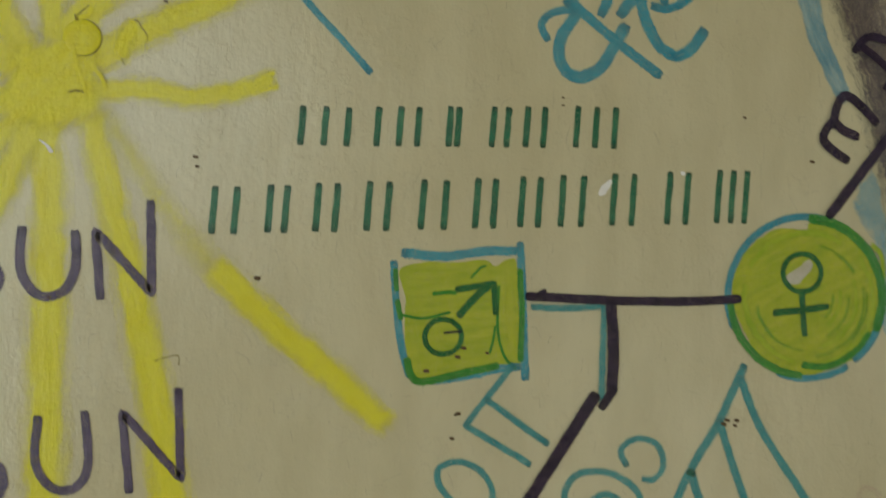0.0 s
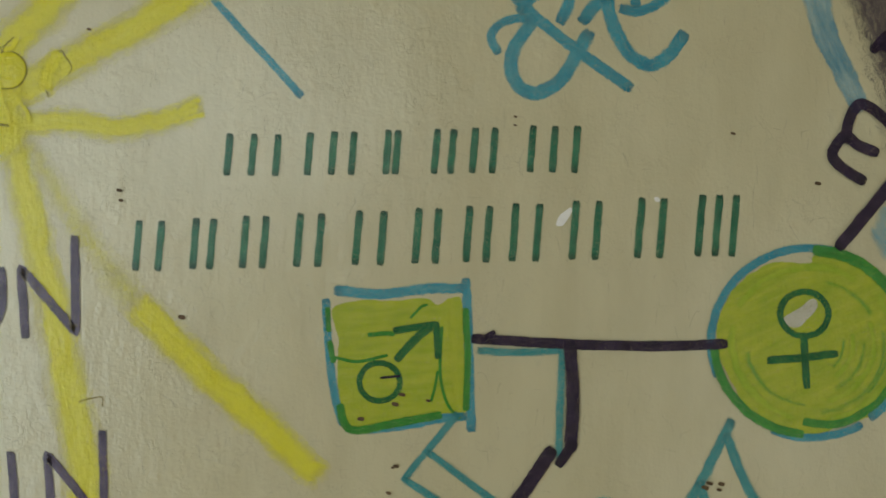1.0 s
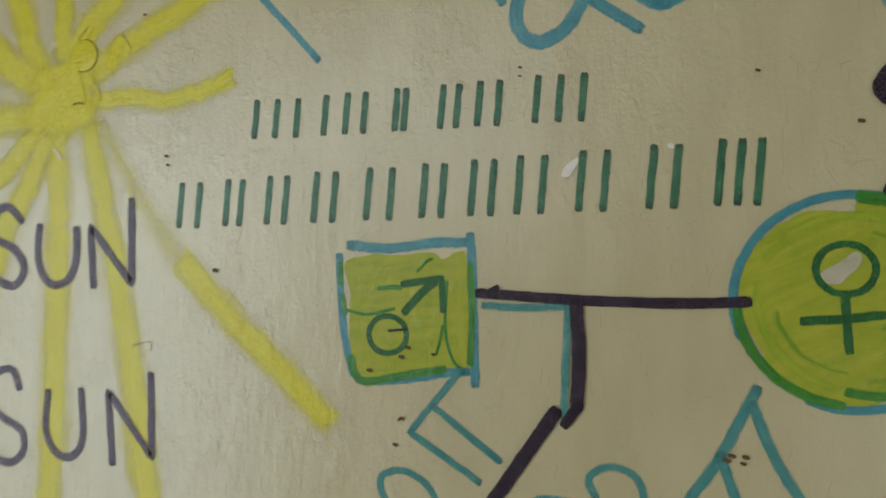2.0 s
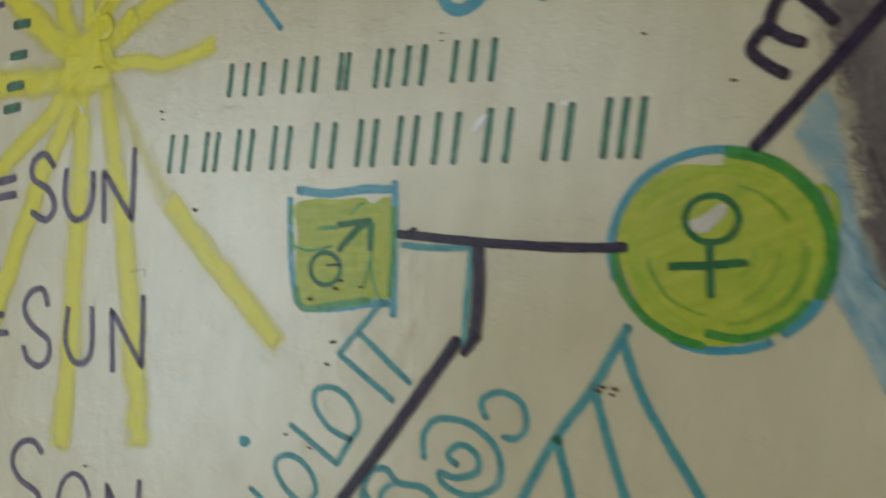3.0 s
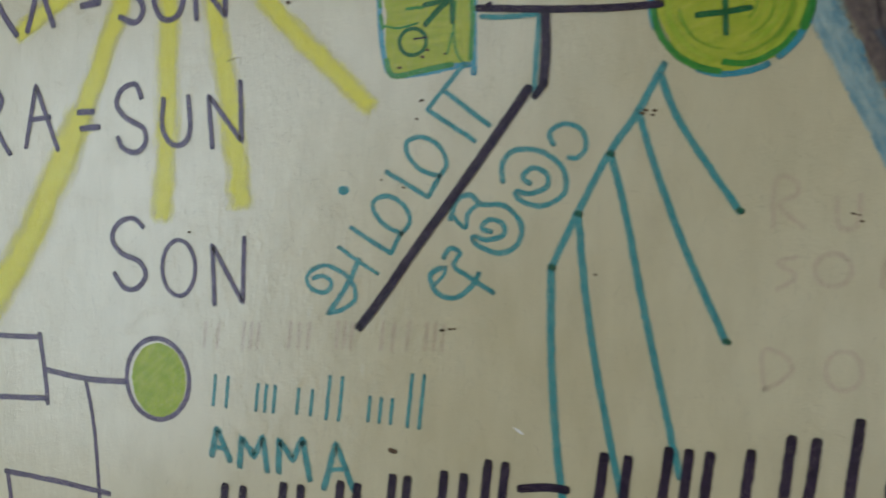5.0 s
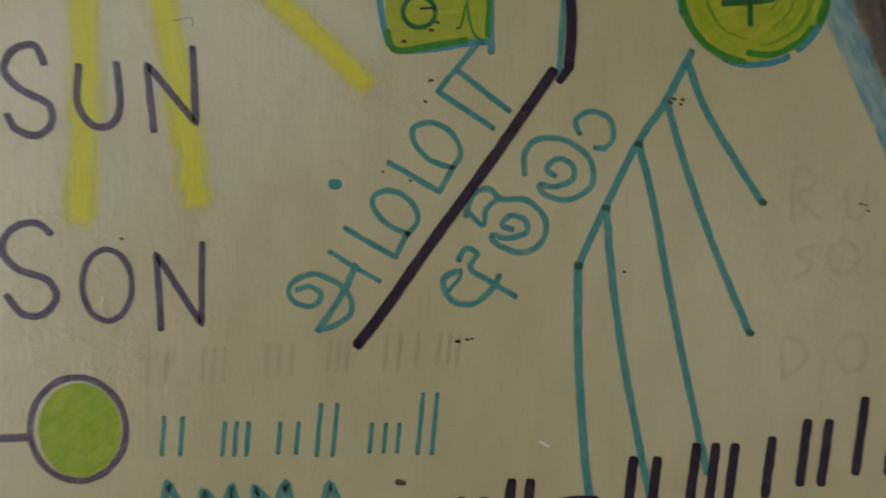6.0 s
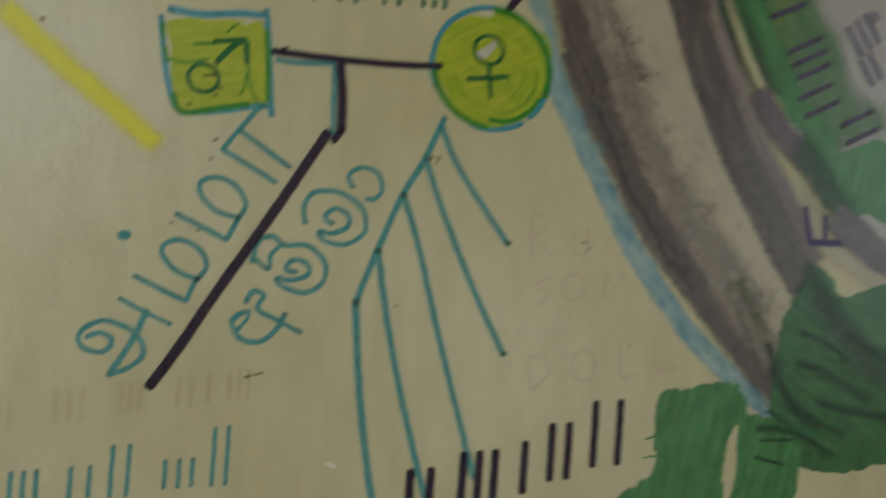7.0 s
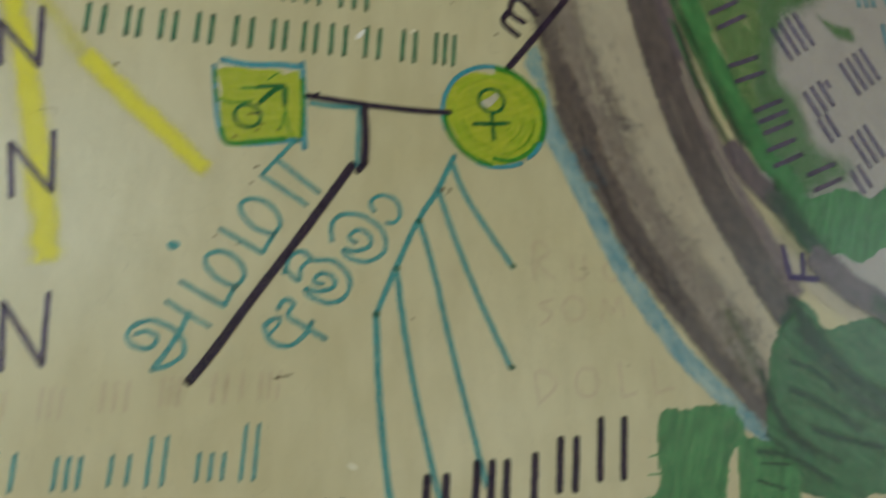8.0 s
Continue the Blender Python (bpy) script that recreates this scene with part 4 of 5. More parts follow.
blob(ob, "leaf", LEAF_DRY, [(446.5, 132.7), (478.2, 132.9), (492.5, 117), (475.1, 107.6), (452.6, 118.7)], ragged=2.5, angle=-40, fringe=9.0)
stroke(ob, "leaf", LEAF, 29.7, [(256.4, 228.4), (270.9, 192.3), (287.2, 152.6), (307.6, 109.4), (327.1, 80.7), (347.5, 59.1)], ragged=0.35)
blob(ob, "leaf", LEAF, [(332.2, 62.4), (360.7, 55.7), (389.5, 64.1), (413.1, 58.9), (434.8, 75.3), (450.4, 77.9), (463.7, 58.2), (460.7, 34.2), (441.6, 24.2), (418.9, 22.3), (398.4, 10.9), (380.1, 16.6), (365.8, 11.1), (344.6, 25.8)], ragged=1.6, angle=70, fringe=3.0)
stroke(ob, "dark_stem", LEAF_DARK, 15.1, [(246.2, 226.8), (262.1, 183.7), (280.4, 144.5), (299, 108.9), (310.3, 87.3)], ragged=0.25)
stroke(ob, "dark_stem", LEAF_DARK, 9.0, [(265.0, 162.0), (273.0, 140.0), (282.0, 119.0), (292.0, 97.0), (303.0, 80.0)], ragged=0.3)
stroke(ob, "green_streak", LEAF, 2.2, [(261.0, 165.0), (270.0, 142.0), (279.0, 120.0)], ragged=0.4, taper=0.4)
stroke(ob, "bright_line", LEAF, 2.8, [(251.5, 212.4), (265.6, 172.9), (283.9, 133.7), (298.5, 101.5)])

ob = thing("painted_leaves", "round dark green leaf with brush marks across the trunk", "painting", "", 60)
blob(ob, "leaf", LEAF_DEEP, [(313.5, -65), (319.6, -41.3), (331.6, -24.3), (341.3, -12.1), (356.2, -19.6), (364.1, -30.7), (394.8, -23.3), (428.6, -22.8), (442.5, -31.6), (444, -52.4), (460.8, -55.9), (462.1, -77.9), (445.9, -106.4), (421.2, -129.4), (365.1, -137.5), (323.1, -126.3), (310.9, -98.5)], ragged=2.0, angle=-30, fringe=3.0)
stroke(ob, "dark_vein", LEAF_DARK, 34.4, [(346, -33.6), (364, -55.7), (389.3, -76.8), (420.3, -95.2), (448.8, -102.9)], ragged=0.35, taper=0.3)
stroke(ob, "dark_vein", LEAF_DARK_DRY, 10.7, [(327.7, -45.1), (354, -67.5), (388.5, -83.9), (421.4, -86.2)], ragged=0.4)
stroke(ob, "dark_vein", LEAF_DARK_DRY, 9.9, [(327.3, -76.1), (357.1, -81.7), (392, -94.8), (438.6, -105.8)], ragged=0.5)
stroke(ob, "dark_vein", LEAF_DARK, 8.4, [(314.8, -75.3), (329.8, -96.8), (363, -113.3)], ragged=0.5)
stroke(ob, "dark_vein", LEAF_DARK_DRY, 8.1, [(337.3, -59.5), (372.3, -63.3), (413.4, -71.1)], ragged=0.5)
stroke(ob, "dark_vein", LEAF_DARK_DRY, 8.0, [(330.7, -86.6), (368.7, -100), (413.8, -110.9)], ragged=0.5)
stroke(ob, "dark_vein", LEAF_DARK_DRY, 9.9, [(360.4, -46.6), (386.1, -62.3), (422.6, -75.3)], ragged=0.5)
stroke(ob, "dark_vein", LEAF_DARK, 11.9, [(329.2, -27.7), (340.7, -19.2), (348.7, -28.4)], ragged=0.5)
stroke(ob, "dark_vein", LEAF_DARK, 16.3, [(337.7, -15.5), (347.2, -29.6), (365.2, -47.1), (385.6, -64.8), (409.8, -75.7)], ragged=0.4)
stroke(ob, "dark_vein", LEAF_DARK, 11.4, [(309.4, -59.6), (317.8, -79.9), (328.6, -96.9), (344.5, -107.3)], ragged=0.5)
stroke(ob, "dark_vein", LEAF_DARK, 10.2, [(331.6, -69.9), (352.6, -76.9), (381.6, -94.6)], ragged=0.5)
stroke(ob, "dark_vein", LEAF_DARK, 8.7, [(346.1, -93.9), (367.4, -99.5), (398.4, -105.4)], ragged=0.5)
stroke(ob, "dark_vein", LEAF_DARK, 7.9, [(333.6, -52.6), (350.5, -57.8), (366.7, -70.1)], ragged=0.5)
stroke(ob, "dark_vein", LEAF_DARK, 9.1, [(302.7, -106.1), (327.1, -110.1), (355.4, -124.4)], ragged=0.5)
stroke(ob, "bar", LEAF_DARK, 4.1, [(309.8, -96.4), (325.4, -106.8)])
stroke(ob, "bar", LEAF_DARK, 4.1, [(304.1, -112.6), (326.7, -114.1)])
stroke(ob, "bar", LEAF_DARK, 4.1, [(301.1, -122.2), (321, -128.2)])

ob = thing("painted_leaves", "green leaf with frayed brushed edges below the trunk", "painting", "", 60)
blob(ob, "leaf", LEAF, [(237.4, -81.5), (261.3, -78.6), (285.2, -76.9), (292.6, -84.6), (299, -102.7), (286.6, -105.6), (280.6, -127.7), (274.2, -155.3), (225.3, -164), (209, -139.4), (224, -128.2), (233.5, -122.5), (232.9, -104)], ragged=2.2, angle=75, fringe=3.5)
blob(ob, "leaf", LEAF, [(291.3, -97.6), (327.5, -106.8), (332.9, -133.3), (321, -164.6), (281.4, -161.9), (286.5, -128)], ragged=2.0, angle=75, fringe=3.0)
stroke(ob, "frayed_edge", LEAF, 1.7, [(229, -106.4), (238.4, -105.1)])
stroke(ob, "frayed_edge", LEAF, 1.7, [(227.6, -116.2), (238.7, -116)])

ob = thing("painted_limb", "narrow mauve and dark green limb crossing the leaves", "painting", "", 110)
stroke(ob, "limb", MAUVE_DARK, 20.0, [(303.3, 79.7), (317, 62.6), (333.2, 47.7)])
stroke(ob, "limb", LEAF_DARK, 39.2, [(334.3, 50.6), (348.6, 31.3), (364.3, 14.8)])
stroke(ob, "limb", MAUVE_DARK, 26.1, [(363.9, 11.1), (387.3, -5), (415.4, -18.7)])
stroke(ob, "limb", LEAF_DARK, 28.8, [(409.9, -16.3), (426, -24.2), (440.8, -29.6)])
stroke(ob, "limb_light", MAUVE, 3.6, [(305, 74.3), (313.6, 63.6), (322.7, 52.9)])
stroke(ob, "bristle_mark", MAUVE, 2.3, [(436.4, -20), (451.8, -17.3)])
stroke(ob, "bristle_mark", MAUVE, 2.2, [(437.5, -23.4), (451.4, -21.1)])
stroke(ob, "bristle_mark", MAUVE, 2.2, [(438.6, -26.9), (450.9, -25)])
stroke(ob, "bristle_mark", MAUVE, 2.2, [(439.7, -30.3), (450.4, -28.8)])
stroke(ob, "bristle_mark", MAUVE, 2.2, [(440.8, -33.8), (450, -32.6)])

ob = thing("painted_ground", "pale lilac wash brushed over the cream wall behind the leaves", "painting")
blob(ob, "wash", LILAC, [(335.8, 248.8), (497, 283.8), (695, 337.3), (647.1, 71.7), (599.5, -159.1), (442.6, -153.1), (449.3, -58.3), (428.1, -27.3), (372.1, -18.3), (352.2, 11.2), (316.9, 61.9), (316.8, 117.5), (325.3, 171.8)], ragged=2.5, angle=-40, fringe=15.0)

ob = thing("painted_patches", "rounded greyish pink patches painted on the wash", "painting", "", 20)
blob(ob, "patch", MAUVE_PALE, [(453.1, -28.1), (475.4, -15.2), (501.7, -17.7), (515.3, -38), (496.3, -56.8), (465.5, -51.5)], ragged=2, angle=30, fringe=8.0)
blob(ob, "patch", MAUVE_PALE, [(465.1, -74.3), (489.2, -70), (508, -88.5), (499.5, -110.8), (468.4, -108.2)], ragged=2, angle=60, fringe=8.0)

# ---- circle with the female sign ----

ob = thing("female_circle", "lime green circle with blue-green edge and cross sign", "painting", "signs", 70)
blob(ob, "fill", LIME, [(139.5, 113.9), (151.6, 114.3), (162.3, 107.2), (166.5, 95.8), (169.3, 85.3), (166.9, 75.3), (160.7, 63.9), (147.9, 58.7), (136.8, 56), (121.6, 59.9), (113.9, 72.2), (108.7, 83.4), (110.0, 95.6), (116.6, 105.4), (127.2, 111.4), (138.0, 110.8)], ragged=0.5, angle=25, fringe=0.6)
stroke(ob, "bulge", LIME_PALE, 3.7, [(165.8, 105.2), (169.3, 101.6), (170.1, 94.1)], ragged=0.3)
stroke(ob, "brush_stroke", LIME_PALE, 5, ring(138.8, 85.2, 27, 25.6, -75, 35, 7), ragged=0.5, taper=0.3, wobble=0.3)
stroke(ob, "brush_stroke", MOSS, 3.6, ring(138.8, 85.2, 23.5, 22.3, -80, 10, 7), ragged=0.5, taper=0.3, wobble=0.3)
stroke(ob, "brush_stroke", LIME_PALE, 4, ring(138.8, 85.2, 20, 19.0, -70, 20, 7), ragged=0.5, taper=0.3, wobble=0.3)
stroke(ob, "brush_stroke", MOSS, 3.2, ring(138.8, 85.2, 17, 16.1, -60, 0, 7), ragged=0.5, taper=0.3, wobble=0.3)
stroke(ob, "brush_stroke", LIME_PALE, 3.6, ring(138.8, 85.2, 13.5, 12.8, -50, 10, 7), ragged=0.5, taper=0.3, wobble=0.3)
stroke(ob, "brush_stroke", LIME_PALE, 5, ring(138.8, 85.2, 25, 23.8, 170, 255, 7), ragged=0.5, taper=0.3, wobble=0.3)
stroke(ob, "brush_stroke", MOSS, 3.0, ring(138.8, 85.2, 20.5, 19.5, 190, 265, 7), ragged=0.5, taper=0.3, wobble=0.3)
stroke(ob, "brush_stroke", LIME_PALE, 4.5, ring(138.8, 85.2, 26, 24.7, 60, 150, 7), ragged=0.5, taper=0.3, wobble=0.3)
stroke(ob, "brush_stroke", MOSS, 3.0, ring(138.8, 85.2, 21.5, 20.4, 30, 75, 7), ragged=0.5, taper=0.3, wobble=0.3)
stroke(ob, "brush_stroke", MOSS, 2.6, ring(138.8, 85.2, 24.5, 23.3, -40, 5, 7), ragged=0.5, taper=0.3, wobble=0.3)
stroke(ob, "brush_stroke", MOSS, 2.4, ring(138.8, 85.2, 10.5, 10.0, -45, 5, 7), ragged=0.5, taper=0.3, wobble=0.3)
stroke(ob, "edge_stroke", BLUE, 3.6, ring(138.6, 85.7, 31.7, 30.2, 80, 200, 9))
stroke(ob, "edge_stroke", BLUE, 3.4, ring(138.6, 85.7, 31.7, 30.4, 250, 300, 9))
stroke(ob, "edge_stroke", BLUE, 4.3, ring(138.6, 85.7, 31.5, 29.8, 310, 345, 9))
stroke(ob, "edge_stroke", GRASS, 3.7, ring(138.7, 85.7, 30.8, 29.4, 185, 264, 9))
stroke(ob, "edge_stroke", GRASS, 4.8, ring(138.6, 85.7, 31.0, 29.6, -22, 86, 9))
stroke(ob, "edge_stroke", GRASS, 3.6, [(137.8, 60.3), (147.8, 59.8), (158.5, 65.3), (163.7, 71.5)], taper=0.2)
blob(ob, "bare_patch", CHIPPED, [(129.3, 92.8), (130.7, 90.9), (134.6, 90.3), (137.5, 92.8), (141.1, 97), (139.6, 100), (135.8, 97.5), (131.8, 95)], ragged=0.3, fringe=0.5)
stroke(ob, "sign_circle", SIGN_INK, 2.6, ring(136.6, 94.8, 7.7, 7.1, 0, 360, 12), closed=True)
stroke(ob, "sign_stem", SIGN_INK, 3.1, [(136.4, 87.7), (137, 80.1), (137.6, 72.1)])
stroke(ob, "sign_cross", SIGN_INK, 3.3, [(126, 79.8), (135.6, 80.7), (146.3, 82.2)])

# ---- fan of teal lines ----

ob = thing("line_fan", "thin teal marker lines spreading down from the circle", "drawn line", "", 20)
stroke(ob, "line", TEAL, 4.9, [(113.4, 59.4), (103.8, 39.4), (92.6, 21.3), (80.2, -5.4), (69.9, -30)])
stroke(ob, "line", TEAL, 4.7, [(112.6, 54.8), (119.7, 38.5), (130.9, 21.3), (147.4, -1.4)])
stroke(ob, "line", TEAL, 4.8, [(104.2, 39.4), (112, 17.1), (126.3, -17.9), (145.1, -56.8)])
stroke(ob, "line", TEAL, 4.9, [(93.3, 21.3), (100.6, -2.5), (111.5, -48), (129.9, -117.7)])
stroke(ob, "line", TEAL, 5.0, [(80.7, -5.9), (85.9, -42.6), (94.4, -84.3), (106, -131), (112.5, -158.3)])
stroke(ob, "line", TEAL, 5.5, [(69.9, -30), (71.8, -68.9), (75.3, -104.3), (79.9, -134.7), (83, -162.9)])
stroke(ob, "ink_blot", GREEN_INK, 3.3, [(147.4, -1), (148.3, -1.4)])
stroke(ob, "ink_blot", GREEN_INK, 3.4, [(145.3, -56.8), (146.2, -57.2)])
stroke(ob, "ink_blot", GREEN_INK, 3.7, [(69.7, -29.8), (70.7, -30.2)])
stroke(ob, "ink_blot", GREEN_INK, 3.6, [(80.4, -5.2), (81.4, -5.6)])
stroke(ob, "ink_blot", GREEN_INK, 3.5, [(92.8, 21.5), (93.8, 21)])

# ---- teal word written along the slanting line ----

ob = thing("marker_word", "teal handwriting in curved script above the slanting line", "lettering", "slanting script", 10)
stroke(ob, "script_a", TEAL, 3.5, [(-45.6, -42.1), (-40.6, -40.7), (-36.4, -43.2), (-37.2, -47.3), (-41.5, -49), (-47, -46.9), (-49.3, -42.8), (-46.5, -38.2), (-39.6, -35.6), (-32.9, -37.4), (-28, -40.3), (-23.8, -46.1), (-24.1, -51.9), (-30.3, -56.6), (-36.9, -58.5)])
stroke(ob, "script_a", TEAL, 4.2, [(-22.3, -32.1), (-28.3, -45), (-36.9, -58.5)])
stroke(ob, "script_a", TEAL, 3.1, [(-32.7, -26.3), (-23, -32.2), (-12.7, -37.8)])
stroke(ob, "script_m", TEAL, 3.6, [(-26.5, -16.6), (-15.2, -23.1), (-6, -27.9), (-2.1, -18.9)], sharp=True)
stroke(ob, "script_m", TEAL, 3.6, [(-1.2, -18.2), (2.8, -12.4), (-0.2, -5.2), (-7.8, -0.9), (-14.9, -2.7), (-15.5, -7.9), (-9.7, -14.6), (-1.2, -18.2)])
stroke(ob, "script_m", TEAL, 3.6, [(-9.6, 10.5), (2.3, 4.2), (11.2, -0.7), (16.4, 9.3)], sharp=True)
stroke(ob, "script_m", TEAL, 3.5, [(16.4, 9.3), (19.5, 15.1), (16, 22.7), (8.1, 27.1), (0.6, 25.3), (0.1, 19.7), (6.7, 12.3), (16, 9.3)])
stroke(ob, "script_aa", TEAL, 3.6, [(25.9, 60.6), (9.3, 39.9), (32.2, 26)], sharp=True)
stroke(ob, "script_aa", TEAL, 3.7, [(17.5, 48.2), (38.5, 33.1)])
blob(ob, "script_dot", TEAL, ring(-31.2, 1.2, 3.1, 2.5), ragged=0.3, fringe=0.5)

ob = thing("marker_word", "teal handwriting with spirals below the slanting line", "lettering", "slanting script", 10)
stroke(ob, "script_curl", TEAL, 3.6, [(68.2, 25.1), (66.5, 30.4), (72.7, 34), (80.2, 31.6), (82.6, 24.2), (79.1, 19.3), (75.4, 19.4)])
stroke(ob, "script_spiral", TEAL, 3.8, [(46.2, 7.9), (45.8, 16.2), (51.4, 22), (63, 21.6), (73.1, 14.3), (74.1, 3.8), (65.3, -2.4), (55.4, -0.9), (52.4, 3.5), (58.9, 2.8), (66.1, 5.9), (65.9, 11.7), (59.7, 14.3), (55.2, 10.1), (58.3, 7.4)])
stroke(ob, "script_spiral", TEAL, 3.8, [(22.4, -10), (25.2, -1.4), (31.4, 1.1), (37, -2.9), (47.6, -3.2), (55.4, -11), (54.1, -20.4), (46, -24.9), (36.3, -22), (33.3, -18.1), (40.5, -18.9), (47.6, -16.3), (46.9, -11.2), (40.6, -9.7), (37.4, -13.8), (41.5, -15.1)])
stroke(ob, "script_spiral", TEAL, 3.4, [(23, -8.4), (29.6, -14), (30.5, -7.5), (35.6, -2.7)])
stroke(ob, "ampersand", TEAL, 3.8, [(18.5, -33.3), (13.7, -37.1), (17.2, -45), (26, -46.8), (33.6, -40.9), (36.8, -34.9)])
stroke(ob, "ampersand", TEAL, 3.7, [(19.9, -28.2), (22.8, -23.9), (27.6, -25.7), (24.8, -31.6), (31.5, -36.2), (43.8, -43.1)])
stroke(ob, "ampersand", TEAL, 2.9, [(16.3, -41.1), (20.2, -36.3), (20.8, -32.8)])

# ---- teal name as bars, and the word below it ----

ob = thing("covered_word", "teal lettering beside the small green circle", "lettering", "", 10)
bars(ob, TEAL, 2.9, [(-101, -91, -111, -96, 2), (-77, -64, -111, -98, 3), (-54, -44, -110, -98, 2), (-38, -29, -111, -90, 2), (-17, -1.5, -109.5, -98, 3), (4, 12, -110, -85, 2)])

ob = thing("marker_word", "teal handwritten word AMMA on the wall", "lettering", "", 10)
stroke(ob, "letter_a", TEAL, 5.5, [(-99.8, -136.9), (-97.3, -123.1), (-89.5, -138.5)], sharp=True)
stroke(ob, "letter_a_bar", TEAL, 4.0, [(-98.9, -132.8), (-92.7, -133.2)])
stroke(ob, "letter_m", TEAL, 5.4, [(-83.7, -140.7), (-83.1, -126.3), (-75.6, -135.1), (-71.1, -124.3), (-68.2, -141)], sharp=True)
stroke(ob, "letter_m", TEAL, 5.3, [(-61.7, -140.7), (-62.1, -124.9), (-54.2, -134.1), (-49.2, -122.8), (-44.8, -142.4)], sharp=True)
stroke(ob, "letter_a", TEAL, 5.1, [(-36.9, -145.8), (-31.3, -122.9), (-21.5, -144.3)], sharp=True)
stroke(ob, "letter_a_bar", TEAL, 3.7, [(-34.3, -136.6), (-25.5, -134.9)])

# ---- small circle and square on the family plan ----

ob = thing("small_circle", "small light green circle with a purple outline", "painting", "signs")
blob(ob, "fill", LIME_PALE, ring(-132.2, -101.5, 16.9, 20.3), ragged=0.6, angle=40)
stroke(ob, "edge_stroke", PURPLE, 3.7, ring(-132.9, -101.0, 18.9, 21.5, 0, 360, 12), closed=True)

ob = thing("family_line", "thin purple lines and open boxes linked to the circle", "drawn line")
stroke(ob, "line", PURPLE, 4.4, [(-203.9, -102.9), (-176.4, -105.3), (-152.5, -104.4)])
stroke(ob, "line", PURPLE, 4.2, [(-253.9, -86.7), (-232.2, -86.4), (-207.4, -85.1)])
stroke(ob, "line", PURPLE, 4.1, [(-208.1, -83.7), (-204.6, -103), (-202.4, -121)])
stroke(ob, "line", PURPLE, 4.3, [(-254.1, -121.9), (-232.2, -120.8), (-203.1, -118.9)])
stroke(ob, "line", PURPLE, 3.3, [(-177.4, -106.9), (-172.2, -130.3), (-168.4, -166.1), (-166.9, -187.3)])
stroke(ob, "line", PURPLE, 4.2, [(-230.5, -163.3), (-196.7, -164.4), (-162.4, -166.8)])
stroke(ob, "line", PURPLE, 4.0, [(-229.4, -163.5), (-227.3, -177.3), (-225.8, -192.9)])

# ---- dark surname as bars ----

ob = thing("covered_word", "large purple-black lettering slanting upward across the wall", "lettering", "", 50)
bars(ob, BLACK, 5.2, [(94, 108, -136, -113, 2), (120, 143, -132, -107, 3), (156.5, 156.5, -127, -104, 1), (170, 183, -122, -96, 2), (194, 214, -117, -86, 2),
                      (42, 53, -147, -123, 2), (21, 34, -153, -131, 2), (-4, 6, -157, -136, 2), (-31, -19, -161, -143, 2), (-95, -81, -173, -153, 2), (-62, -49, -168, -148, 2)])
stroke(ob, "bar", BLACK, 4.7, [(60.9, -132.5), (72.2, -130.4), (81.2, -130.3)])

# ---- blue lines and signs above ----

ob = thing("connecting_line", "blue slanting marker line ending above the green lettering", "drawn line")
stroke(ob, "slant_line", BLUE, 3.4, [(-66.3, 206.8), (-57.7, 196.8), (-43.5, 181.6), (-36, 173.7), (-26.1, 163.1)])

ob = thing("ampersand_sign", "broad blue brushed ampersand with a curling letter", "lettering")
stroke(ob, "ampersand", BLUE, 3.9, [(37.2, 178.1), (35.2, 182.4), (37.7, 186.4), (43.6, 188.5), (47.6, 188.1)])
stroke(ob, "ampersand", BLUE, 5.9, [(48.6, 187.8), (42.7, 178.8), (41.8, 172), (44.8, 166.3), (50.8, 164.6), (57.7, 168.7), (62.6, 176.6), (66.1, 183)])
stroke(ob, "ampersand", BLUE, 5.0, [(43.7, 194.4), (50.5, 187.9), (62.6, 178.6), (79.2, 167.1)])
stroke(ob, "ampersand", BLUE, 5.0, [(45, 191.5), (50.4, 196.8), (57.4, 197.9), (60.4, 195.1), (57.9, 188.5)])
stroke(ob, "curl", BLUE, 5.5, [(65.3, 188.8), (68.4, 192.9), (72.4, 195)])
stroke(ob, "curl", BLUE, 5.9, [(72.4, 195), (73.9, 188.4), (78.6, 178.8), (85.8, 173.9), (91.8, 176.7), (96.5, 183)])
stroke(ob, "curl", BLUE, 4.7, [(77.9, 191.7), (82.6, 191.1), (90.6, 195.4), (96.3, 204.5)])
stroke(ob, "curl", BLUE, 4.6, [(80, 204.7), (81.5, 194)])

ob = thing("marker_word", "purple-black letters m and D beside the rising line", "lettering", "", 140)
stroke(ob, "letter_m", BLACK, 4.2, [(154.0, 138.0), (149.0, 141.0), (145.0, 145.0), (146.0, 149.0), (149.0, 152.0), (153.0, 149.0), (158.0, 147.0)])
stroke(ob, "letter_m", BLACK, 4.2, [(149.0, 151.0), (150.0, 157.0), (153.0, 162.0), (157.0, 161.0), (162.0, 157.0), (166.0, 153.0)])
stroke(ob, "letter_d", BLACK, 3.8, [(158.0, 180.0), (163.0, 185.0), (171.0, 184.0), (178.0, 180.0), (179.0, 175.0), (175.0, 170.0), (171.0, 166.0)])
stroke(ob, "letter_d", BLACK, 3.6, [(161.0, 181.0), (167.0, 177.0), (174.0, 171.0)])
stroke(ob, "letter_stroke", BLACK, 3.6, [(179.0, 195.0), (184.0, 191.0), (189.0, 186.0)])

# ---- lettering on the leaves ----

